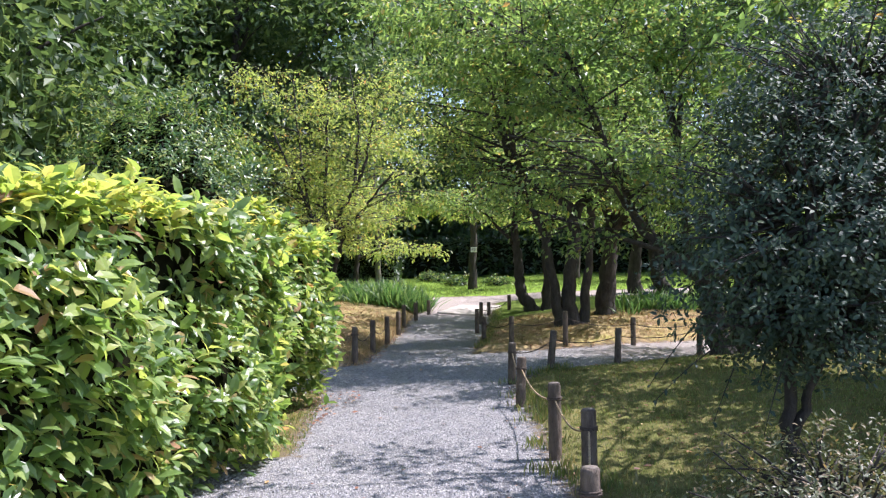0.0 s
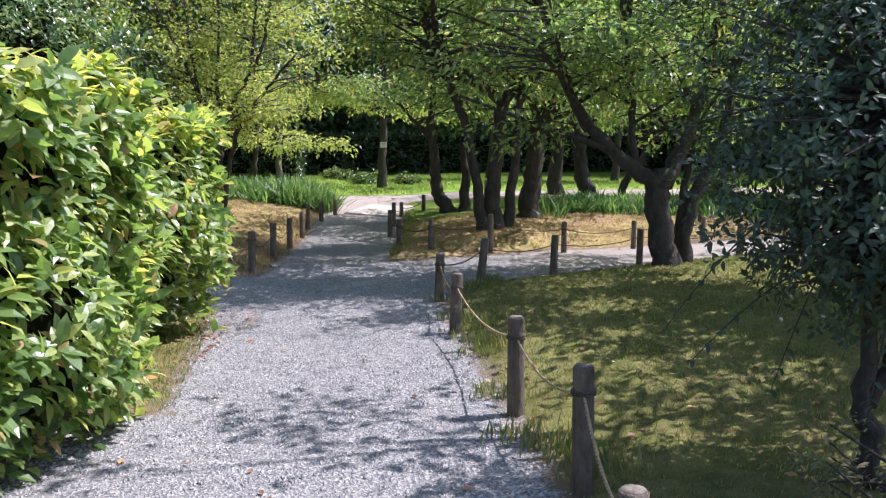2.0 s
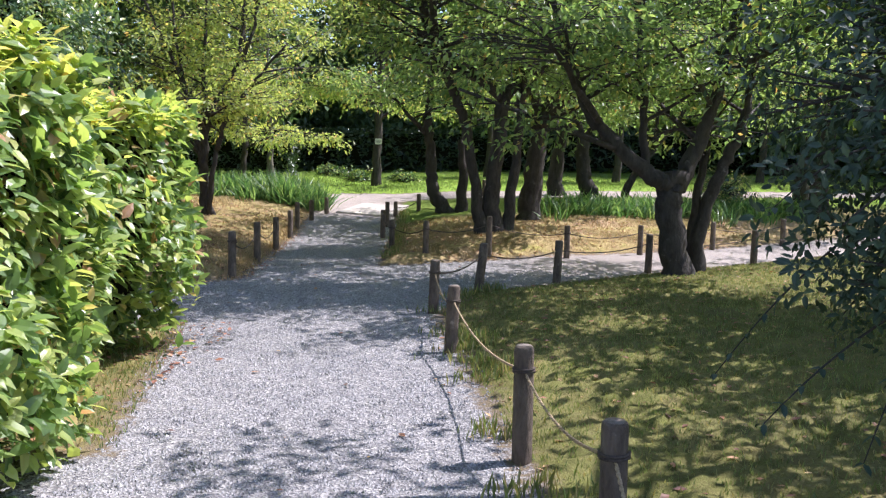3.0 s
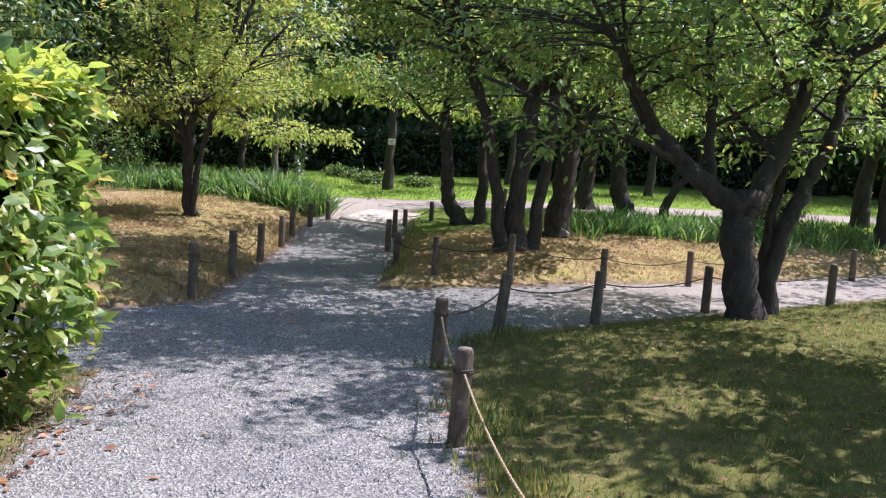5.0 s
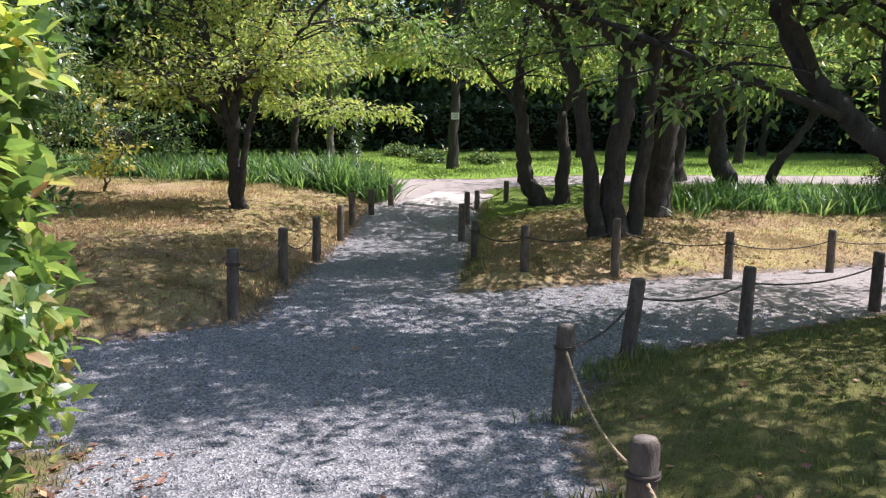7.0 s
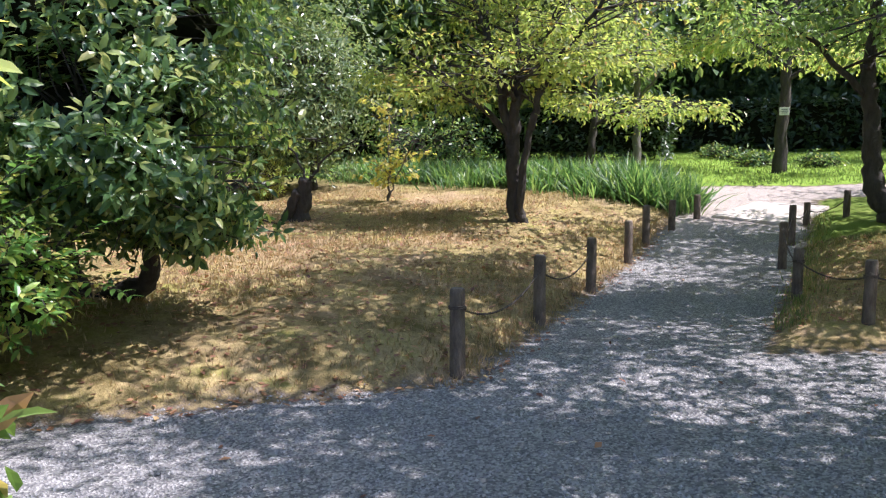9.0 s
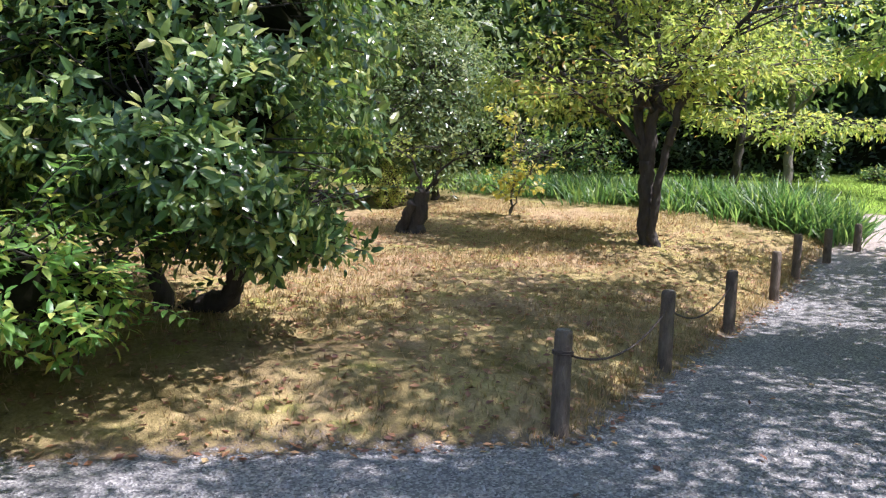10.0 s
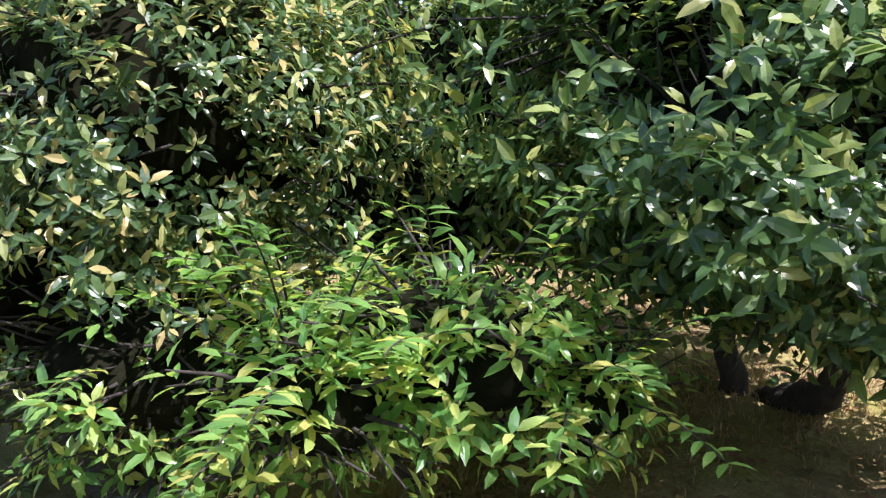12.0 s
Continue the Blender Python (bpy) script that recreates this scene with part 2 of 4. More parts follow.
def leaves(name, at, way, face, length, width, material, fine=False, droop=0.15):
    """Many leaves: at their stalks, way along them, face their upper sides."""
    n = len(at)
    way, length, width = unit(way), np.broadcast_to(length, n)[:, None], np.broadcast_to(width, n)[:, None]
    side = unit(np.cross(way, face))
    up = np.cross(side, way)
    if fine:
        spots = [(0, 0, 0), (0.3, -0.43, 0.09), (0.3, 0.43, 0.09), (0.34, 0, 0), (0.68, -0.36, 0.03), (0.68, 0.36, 0.03), (0.7, 0, -0.05), (1, 0, -0.16)]
        tris = [(0, 2, 3), (0, 3, 1), (3, 2, 5), (3, 5, 6), (1, 3, 6), (1, 6, 4), (6, 5, 7), (4, 6, 7)]
    else:
        spots = [(0, 0, 0), (0.48, -0.5, 0.1), (0.48, 0.5, 0.1), (1, 0, -0.08)]
        tris = [(0, 2, 3), (0, 3, 1)]
    v = np.stack([at + way * length * a + side * width * b + up * (width * c - length * droop * a * a) for a, b, c in spots], 1)
    f = (np.arange(n)[:, None, None] * len(spots) + np.array(tris)[None]).reshape(-1, 3)
    return mesh_of(name, v.reshape(-1, 3), f, material)


def tubes(name, lines, material, sides=7, rough=0.0, seed=0):
    """Tapered round limbs in one mesh. lines: (points, radii)."""
    rng = np.random.default_rng(seed)
    verts, faces, base = [], [], 0
    turn = np.linspace(0, 2 * np.pi, sides, endpoint=False)
    for pts, radii in lines:
        pts = np.asarray(pts, float)
        d = unit(np.gradient(pts, axis=0))
        ref = np.array([0.0, 0, 1]) if abs(d[0][2]) < 0.8 else np.array([1.0, 0, 0])
        u = unit(np.cross(d, ref))
        w = np.cross(d, u)
        r = np.asarray(radii, float)[:, None, None] * (1 + rough * rng.standard_normal((len(pts), sides, 1)))
        ring = pts[:, None] + r * (np.cos(turn)[None, :, None] * u[:, None] + np.sin(turn)[None, :, None] * w[:, None])
        verts.append(ring.reshape(-1, 3))
        k = len(pts)
        i, j = np.meshgrid(np.arange(k - 1), np.arange(sides), indexing="ij")
        a, b = i * sides + j, i * sides + (j + 1) % sides
        faces.append(np.stack([a, b, b + sides, a + sides], -1).reshape(-1, 4) + base)
        for end in (0, k - 1):
            verts.append(pts[end][None])
        cap0, cap1 = base + k * sides, base + k * sides + 1
        j = np.arange(sides)
        faces.append(np.stack([(j + 1) % sides + base, j + base, np.full(sides, cap0), np.full(sides, cap0)], -1))
        top = base + (k - 1) * sides
        faces.append(np.stack([j + top, (j + 1) % sides + top, np.full(sides, cap1), np.full(sides, cap1)], -1))
        base += k * sides + 2
    quads = np.concatenate(faces)
    tri = np.concatenate([quads[:, :3], quads[quads[:, 2] != quads[:, 3]][:, [0, 2, 3]]])
    return mesh_of(name, np.concatenate(verts), tri, material, True)


def curve_through(points, steps, rng=None, wobble=0.0):
    """A smooth line through a few points."""
    p = np.asarray(points, float)
    if len(p) == 2:
        p = np.stack([p[0], p.mean(0), p[1]])
    ext = np.concatenate([[2 * p[0] - p[1]], p, [2 * p[-1] - p[-2]]])
    out = []
    for i in range(1, len(ext) - 2):
        u = np.linspace(0, 1, steps, endpoint=False)[:, None]
        a, b, c, d = ext[i - 1:i + 3]
        out.append(0.5 * (2 * b + (c - a) * u + (2 * a - 5 * b + 4 * c - d) * u ** 2 + (3 * b - a - 3 * c + d) * u ** 3))
    out = np.concatenate(out + [p[-1:]])
    if rng is not None:
        out[1:-1] += rng.standard_normal((len(out) - 2, 3)) * wobble
    return out


def shoots(rng, lines, count, length, rise, spread, start=0.35, r_share=0.5):
    """Side branches of limbs: they leave in all directions, bend and taper."""
    out = []
    for pts, radii in lines:
        for _ in range(count):
            i = int(rng.uniform(start, 1.0) * (len(pts) - 1))
            d = unit(pts[min(i + 1, len(pts) - 1)] - pts[max(i - 1, 0)])
            a = rng.uniform(0, 2 * np.pi)
            way = unit(d * 0.45 + np.array([np.cos(a), np.sin(a), rise]) * spread)
            ln = length * rng.uniform(0.6, 1.25)
            u = np.linspace(0, 1, 6)[:, None]
            bend = np.array([rng.normal() * 0.12, rng.normal() * 0.12, rng.normal() * 0.1 - 0.05])
            line = pts[i] + way * ln * u + bend * ln * u ** 2
            r0 = max(radii[i] * r_share, 0.006)
            out.append((line, np.linspace(r0, r0 * 0.35, 6)))
    return out


def sprays(rng, lines, per_line, scatter, flat, size, slim, gap=-0.42):
    """Places and turns of the leaves along twigs."""
    at, way, face = [], [], []
    for pts, _ in lines:
        k = max(1, int(per_line * rng.uniform(0.6, 1.4)))
        u = rng.uniform(0.15, 1.05, k) * (len(pts) - 1)
        i = np.clip(u.astype(int), 0, len(pts) - 2)
        p = pts[i] + (pts[i + 1] - pts[i]) * (u - i)[:, None]
        d = unit(pts[-1] - pts[0])
        off = rng.standard_normal((k, 3)) * scatter * np.array([1, 1, 0.55])
        at.append(p + off)
        w = d * 0.6 + unit(off) * 0.7 + rng.standard_normal((k, 3)) * 0.35
        w[:, 2] -= 0.15
        way.append(w)
        face.append(np.array([0, 0, 1.0]) * flat + rng.standard_normal((k, 3)) * 0.55)
    at, way, face = np.concatenate(at), np.concatenate(way), np.concatenate(face)
    x, y, z = at.T
    open_ = np.sin(2.2 * x + 1.3 * np.sin(1.7 * y)) * np.sin(2.0 * y + 1.1 * z) + 0.7 * np.sin(3.1 * z + 1.9 * x) + 1.25 * np.sin(5.7 * x + 1.4 * z + 2) * np.sin(5.1 * y - 1.2 * z) + rng.normal(0, 0.16, len(at))
    keep = open_ > gap
    at, way, face = at[keep], way[keep], face[keep]
    s = size * rng.uniform(0.65, 1.25, len(at))
    return at, way, face, s, s * slim


def rooted(name, me, parent, label=""):
    """A part whose mesh was made in world places: moved under its thing's base."""
    me.transform(Matrix.Translation(-parent.location))
    return part(name, me, parent, label)


# ---- ground: one sheet of gravel paths and low lawns ----
def ramp(a, b, v):
    u = np.clip((v - a) / (b - a), 0, 1)
    return u * u * (3 - 2 * u)


def lawn_depths(x, y):
    """Metres inside the edge of the west lawn, the tree island and the east lawn (negative: on gravel)."""
    west = np.minimum(-2.0 - 0.075 * np.clip(y - 13, 0, 12) - x, ((y - 13.1) - (x + 2.1)) * 0.707)
    west = np.minimum(west, 0.9 * (34 - y))
    island = np.minimum(x + 0.50 + 0.035 * (y - 16), ((y - 15.55) * 0.87 - (x - 1.1) * 0.49))
    edge = np.interp(y, [-30, 0, 5.7, 9.4, 11.0, 12.3, 14], [2.9, 2.2, 1.15, 0.66, 0.46, 0.75, 2.4])
    east = np.minimum(x - edge, (x - 0.89) * 0.615 - (y - 12.45) * 0.79)
    return west, island, east


def ground(x, y):
    x, y = np.asarray(x, float), np.asarray(y, float)
    west, island, east = lawn_depths(x, y)
    z = 0.7 * ramp(17, 28, y) + 0.012 * np.clip(y - 28, 0, 60)
    z = z + 0.33 * (1 - np.exp(-np.clip(west, 0, None) / 0.8)) * (1 - 0.6 * ramp(21, 27, y))
    z = z + 0.30 * (1 - np.exp(-np.clip(island, 0, None) / 0.9)) * (1 - 0.7 * ramp(19, 25, y))
    z = z + 0.16 * np.exp(-((x - 1.75) ** 2 + (y - 16.75) ** 2) / 0.3)
    z = z + 0.15 * (1 - np.exp(-np.clip(east, 0, None) / 1.0))
    return z


def turf_depth(x, y):
    """How far inside any lawn or bed a place lies, in metres."""
    west, island, east = lawn_depths(x, y)
    island = np.minimum(island, 23.6 + 0.12 * x - y)
    west = np.minimum(west, np.where(x > -3.4, 23.4 - y + 0 * x, 9))
    north = y - (25.0 + 0.10 * (x + 2))
    north = np.where(x < -8.0, np.minimum(np.maximum(north, 0.3), abs(y - 25.5) - 0.35), north)
    strip = np.minimum(-(0.98 + 0.21 * np.clip(y - 6.4, -3, 4)) - x, 10.35 - y - 0.15 * np.clip(-x - 1.8, 0, 9))
    strip = np.minimum(strip, np.where(x > -1.7, y - 6.9, 1))
    return np.maximum.reduce([west, island, east, north, strip])


def lushness(x, y):
    """1 on the mown green, 0 on the dry lawns."""
    west, island, east = lawn_depths(x, y)
    v = np.maximum(ramp(21.2, 24, y), np.where(east > -0.1, 0.72, 0))
    v = np.maximum(v, np.where((x < -0.9) & (y < 10.6), 0.55, 0))
    return np.maximum(v, np.where(island > 0, 0.9 * ramp(18.2, 20.5, y - 0.25 * x), 0.08))


def steps(*spans):
    return np.unique(np.concatenate([np.arange(a, b, s) for a, b, s in spans]).round(4))


gx = steps((-600, -60, 60), (-60, -12, 2.0), (-12, -6, 0.25), (-6, 6, 0.07), (6, 12, 0.25), (12, 60, 2.0), (60, 601, 60))
gy = steps((-600, -60, 60), (-60, 0, 2.0), (0, 5, 0.25), (5, 20, 0.07), (20, 32, 0.2), (32, 70, 2.0), (70, 601, 53))
X, Y = np.meshgrid(gx, gy)
fine_relief = np.random.default_rng(3).standard_normal(X.shape) * 0.004
Z = ground(X, Y) + np.where((abs(X) < 12) & (Y > 0) & (Y < 32), fine_relief * (1 + 2 * np.clip(turf_depth(X, Y) * 4, 0, 1)), 0)
cols, rows = len(gx), len(gy)
i, j = np.meshgrid(np.arange(rows - 1), np.arange(cols - 1), indexing="ij")
a = i * cols + j
sheet = mesh_of("ground", np.stack([X, Y, Z], -1).reshape(-1, 3), np.stack([a, a + 1, a + cols + 1, a + cols], -1).reshape(-1, 4), GROUND, True)
for key, values in (("turf", np.clip(turf_depth(X, Y), -1, 1)), ("lush", np.clip(lushness(X, Y), 0, 1)),
                    ("sand_and_sun", np.maximum(ramp(20.6, 21.8, Y), 0.7 * ramp(0.9, 2.4, X) * ramp(12, 13, Y)))):
    layer = sheet.attributes.new(key, "FLOAT", "POINT")
    layer.data.foreach_set("value", values.astype(np.float32).ravel())
tagged(new("ground", sheet), "grey gravel paths between dry yellow lawns and mossy turf", "ground", kind="structure")


def spots(rng, n, x0, x1, y0, y1):
    return rng.uniform(x0, x1, n), rng.uniform(y0, y1, n)


def blades(name, x, y, height, width, lean, material, seed, label, category, bend=0.5):
    rng = np.random.default_rng(seed)
    n = len(x)
    at = np.stack([x, y, ground(x, y) - 0.005], -1)
    a = rng.uniform(0, 2 * np.pi, n)
    tilt = rng.uniform(0, lean, n)
    way = np.stack([np.cos(a) * tilt, np.sin(a) * tilt, np.ones(n)], -1)
    face = np.stack([np.cos(a + 0.4), np.sin(a + 0.4), 0.2 * np.ones(n)], -1)
    s = height * rng.uniform(0.55, 1.2, n)
    me = leaves(name, at, way, face, s, width * rng.uniform(0.7, 1.2, n), material, height > 0.25, bend)
    return tagged(new(name, me), label, category, kind="stuff")


# pebbles on the gravel, thickest where people walk past them
rng = np.random.default_rng(11)
px, py = spots(rng, 150000, -3.4, 3.2, 3.6, 14.5)
keep = (turf_depth(px, py) < rng.normal(-0.05, 0.08, len(px))) & (rng.uniform(0, 1, len(px)) < np.clip(1.5 - (py - 3.6) / 9, 0.25, 1))
px, py = px[keep], py[keep]
n = len(px)
size = rng.uniform(0.006, 0.014, n)[:, None]
turn = rng.uniform(0, 6.3, n)[:, None] + np.array([0, 1.5, 3.2, 4.7])[None]
flat = rng.uniform(0.6, 1.3, (n, 4))
ring = np.stack([px[:, None] + size * flat * np.cos(turn), py[:, None] + size * flat * np.sin(turn), np.repeat(ground(px, py)[:, None] - 0.002, 4, 1)], -1)
top = np.stack([px + rng.normal(0, 0.003, n), py + rng.normal(0, 0.003, n), ground(px, py) + size[:, 0] * rng.uniform(0.5, 1.0, n)], -1)
v = np.concatenate([ring, top[:, None]], 1).reshape(-1, 3)
f = (np.arange(n)[:, None, None] * 5 + np.array([(0, 1, 4), (1, 2, 4), (2, 3, 4), (3, 0, 4)])[None]).reshape(-1, 3)
tagged(new("gravel", mesh_of("gravel", v, f, PEBBLE)), "loose grey gravel strewn over the path", "gravel", kind="stuff")

# short turf, rough grass along the edges, the mown green
rng = np.random.default_rng(12)
x, y = spots(rng, 60000, 0.4, 7.5, 4, 15.5)
k = lawn_depths(x, y)[2] > 0.05
blades("lawn_grass", x[k], y[k], 0.035, 0.006, 1.2, GRASS, 1, "short mossy lawn grass in tree shade", "grass")
x, y = spots(rng, 70000, -9, -1.9, 11, 22)
k = (lawn_depths(x, y)[0] > 0.05) & (np.sin(x * 2.1 + np.sin(y * 1.7)) + rng.normal(0, 0.7, len(x)) > 0)
blades("dry_grass", x[k], y[k], 0.05, 0.006, 1.5, DRY, 2, "short dry yellow grass on a low rise", "grass")
x, y = spots(rng, 20000, -0.6, 7, 15.4, 20)
k = lawn_depths(x, y)[1] > 0.05
blades("island_grass", x[k], y[k], 0.04, 0.007, 1.2, DRY, 3, "thin yellow grass around the tree roots", "grass")
x, y = spots(rng, 60000, -13, 16, 23, 40)
k = (turf_depth(x, y) > 0.15) & (y > 23.5)
blades("green_lawn", x[k], y[k], 0.07, 0.018, 1.1, LUSH, 4, "bright green uncut lawn in full sun", "grass")
t0 = rng.uniform(0, 1, 2600)
x = np.interp(4 + 9 * t0, [0, 5.7, 9.4, 11.0, 12.3, 14], [2.2, 1.15, 0.66, 0.46, 0.75, 2.4]) + rng.normal(0.08, 0.1, 2600) + 0.12 * np.sin(9 * t0 * 7)
y = 4 + 9 * t0
k = np.sin(y * 5.3) + np.sin(y * 2.1 + 1) > 0.1
blades("edge_grass", x[k], y[k], 0.10, 0.006, 0.9, GRASS, 5, "tufts of long grass at the gravel's edge", "grass")
x, y = spots(rng, 9000, -2.0, -0.9, 5.2, 10.6)
d = -(0.98 + 0.21 * np.clip(y - 6.4, -3, 4)) - x
k = (d > -0.06) & (d < 0.5) & (y < 10.4) & (y > 7.0)
blades("verge_grass", x[k][::2], y[k][::2], 0.045, 0.007, 1.2, GRASS, 6, "patchy green grass beneath the clipped hedge", "grass")
t0 = rng.uniform(13, 22, 1500)
blades("west_edge_grass", -2.05 - 0.075 * (t0 - 13) + rng.normal(-0.05, 0.07, 1500), t0, 0.055, 0.006, 1.1, DRY, 7, "thin grass along the rope fence", "grass")
t0 = rng.uniform(15.3, 22, 1200)
blades("island_edge_grass", -0.42 - 0.035 * (t0 - 16) + rng.normal(0.05, 0.08, 1200), t0, 0.07, 0.006, 1.0, GRASS, 8, "grass tufts at the foot of the posts", "grass")

# iris beds, in clumps
def iris_bed(clumps, x_at, y_at, deep, height, per, seed, label):
    rng = np.random.default_rng(seed)
    t0 = rng.uniform(0, 1, clumps)
    cx = np.interp(t0, [0, 0.45, 1], x_at) + rng.normal(0, 0.1, clumps)
    cy = np.interp(t0, [0, 0.45, 1], y_at) + rng.normal(0, deep, clumps)
    k = np.repeat(np.arange(clumps), per)
    n = len(k)
    x, y = cx[k] + rng.normal(0, 0.13, n), cy[k] + rng.normal(0, 0.13, n)
    out = np.stack([x - cx[k], y - cy[k]], -1) * 1.7 + rng.normal(0, 0.16, (n, 2))
    way = np.concatenate([out, np.ones((n, 1))], 1)
    a = rng.uniform(0, 6.283, n)
    face = np.stack([np.cos(a), np.sin(a), 0.3 * np.ones(n)], -1)
    s = height * rng.uniform(0.7, 1.25, clumps)[k] * rng.uniform(0.5, 1.15, n)
    at = np.stack([x, y, ground(x, y) - 0.01], -1)
    tagged(new("iris_bed", leaves("iris_bed", at, way, face, s, 0.032, IRIS, True, 0.55)), label, "irises", kind="stuff")


iris_bed(330, [-9.6, -5.6, -3.9], [23.4, 22.9, 22.8], 0.34, 0.40, 26, 9, "dense bed of green iris blades behind the lawn")
iris_bed(110, [-3.9, -3.3, -2.6], [22.5, 22.4, 22.4], 0.32, 0.52, 30, 19, "tall bright clump of irises beside the path")
iris_bed(190, [2.4, 4.8, 7.6], [20.6, 20.7, 20.9], 0.42, 0.36, 24, 10, "low shaded iris blades behind the trees")


def litter(name, n, x0, x1, y0, y1, which, label, seed):
    rng = np.random.default_rng(seed)
    x, y = spots(rng, n, x0, x1, y0, y1)
    if which is not None:
        k = lawn_depths(x, y)[which] > -0.15
        x, y = x[k], y[k]
    n = len(x)
    way = np.stack([rng.normal(0, 1, n), rng.normal(0, 1, n), rng.normal(0, 0.12, n)], -1)
    face = np.stack([rng.normal(0, 0.25, n), rng.normal(0, 0.25, n), np.ones(n)], -1)
    at = np.stack([x, y, ground(x, y) + 0.012], -1)
    s = rng.uniform(0.025, 0.07, n)
    tagged(new(name, leaves(name, at, way, face, s, s * 0.55, LITTER, False, -0.1)), label, "fallen leaves", kind="stuff")


litter("fallen_leaves", 11000, -9, -1.8, 10.5, 21, 0, "dry brown and yellow leaves on the lawn", 21)
litter("fallen_leaves", 4000, -0.6, 6, 15.3, 20, 1, "brown leaves strewn under the cherry trees", 22)
litter("fallen_leaves", 1600, 0.4, 7, 4, 15, 2, "scattered dry leaves on shaded turf", 23)
litter("fallen_leaves", 420, -2.2, -1.25, 6.8, 10.4, None, "brown leaves on the soil under the hedge", 25)
litter("fallen_leaves", 160, -3.2, 1.0, 4, 20, None, "a few dry leaves on the gravel", 24)


# ---- rope fence ----
def rope_post(at, height, lean, radius, seed, rope=True, label="weathered round wooden post bound with rope"):
    rng = np.random.default_rng(seed)
    x, y = at
    z = float(ground(x, y))
    base = thing("rope_post", (x, y, z), label, "post", "posts of the rope fence")
    u = np.array([-0.12, 0.0, 0.03, height * 0.3, height * 0.6, height - 0.025, height - 0.008, height])
    pts = np.stack([lean[0] * u, lean[1] * u, u], -1)
    r = radius * np.array([1.0, 1.04, 1.02, 1.0, 0.98, 0.97, 0.92, 0.80])
    part("pole", tubes("pole", [(pts, r)], POST, 12, 0.02, seed), base)
    part("cut_top", tubes("cut_top", [(np.array([[lean[0] * height, lean[1] * height, height - 0.004], [lean[0] * height, lean[1] * height, height + 0.003]]), [radius * 0.78, radius * 0.74])], CUT, 12), base, "cracked grey end grain")
    if rope:
        h = height - 0.12
        a = np.linspace(0, 4 * np.pi, 29)
        loop = np.stack([lean[0] * h + radius * 1.06 * np.cos(a), lean[1] * h + radius * 1.06 * np.sin(a), h - 0.012 + 0.024 * a / (4 * np.pi)], -1)
        part("rope_loop", tubes("rope_loop", [(loop, np.full(29, 0.006))], DARK_ROPE, 6), base, "dark rope wound round the post")
    return Vector((x + lean[0] * (height - 0.12), y + lean[1] * (height - 0.12), z + height - 0.12))


def rope(a, b, sag, material, label):
    a, b = np.array(a), np.array(b)
    u = np.linspace(0, 1, 16)[:, None]
    line = a + (b - a) * u
    line[:, 2] -= 4 * sag * (u * (1 - u))[:, 0]
    ob = thing("rope", a, label, "rope", "ropes of the fence")
    strands = []
    for ph in (0, np.pi):
        fine_u = np.linspace(0, 1, 120)
        path = np.stack([np.interp(fine_u, u[:, 0], line[:, k]) for k in range(3)], -1)
        tw = fine_u * np.linalg.norm(b - a) * 90 + ph
        side = unit(np.cross(b - a, [0, 0, 1.0]))
        path = path + 0.0035 * (np.cos(tw)[:, None] * side + np.sin(tw)[:, None] * np.array([0, 0, 1.0]))
        strands.append((path, np.full(120, 0.0048)))
    for s in strands:
        rooted("strand", tubes("strand", [s], material, 5), ob)


near = [((1.19, 4.43), 0.53, (0.02, 0.0)), ((1.23, 5.72), 0.58, (0.0, 0.0)), ((1.005, 6.95), 0.58, (0.0, 0.02)), ((0.62, 9.36), 0.52, (0.04, 0.03)), ((0.43, 11.05), 0.52, (0.03, 0.0)), ((0.89, 12.3), 0.55, (0.11, 0.0)),
        ((1.87, 13.3), 0.52, (0.04, 0.0)), ((3.22, 14.4), 0.52, (0.02, 0.0)), ((4.95, 15.35), 0.50, (0.02, 0.0)), ((6.9, 16.6), 0.5, (0, 0))]
ties = [rope_post(p, h, l, 0.05, 40 + k, k < 5) for k, (p, h, l) in enumerate(near)]
for k in range(4):
    rope(ties[k], ties[k + 1], 0.10, ROPE, "pale straw rope sagging between fence posts")
for k in (4, 5, 6, 7, 8):
    rope(ties[k], ties[k + 1], 0.07, DARK_ROPE, "thin dark rope strung low between posts")
west_posts = [((-2.1, 13.2), 0.55), ((-2.19, 14.87), 0.55), ((-2.27, 16.48), 0.53), ((-2.40, 18.3), 0.5), ((-2.52, 19.6), 0.5), ((-2.43, 20.7), 0.42), ((-2.26, 21.6), 0.36)]
ties = [rope_post(p, h, (0.0, 0.02), 0.05, 60 + k, k < 1) for k, (p, h) in enumerate(west_posts)]
for k in range(2):
    rope(ties[k], ties[k + 1], 0.16, DARK_ROPE, "slack thin rope along the lawn's edge")
isle = [((1.24, 24.2), 0.4), ((-0.24, 21.6), 0.38), ((-0.73, 21.4), 0.32), ((-0.79, 20.0), 0.5), ((-0.74, 18.5), 0.52), ((-0.43, 16.7), 0.47), ((0.17, 15.49), 0.47), ((1.11, 15.72), 0.6), ((2.31, 15.95), 0.5), ((3.57, 16.65), 0.48), ((5.0, 17.6), 0.48), ((6.45, 18.3), 0.48)]
ties = [rope_post(p, h, (0.01, 0.0), 0.046, 80 + k, k in (5, 6, 8)) for k, (p, h) in enumerate(isle)]
for k in range(1, 11):
    rope(ties[k], ties[k + 1], 0.08, DARK_ROPE, "thin dark rope round the tree island")


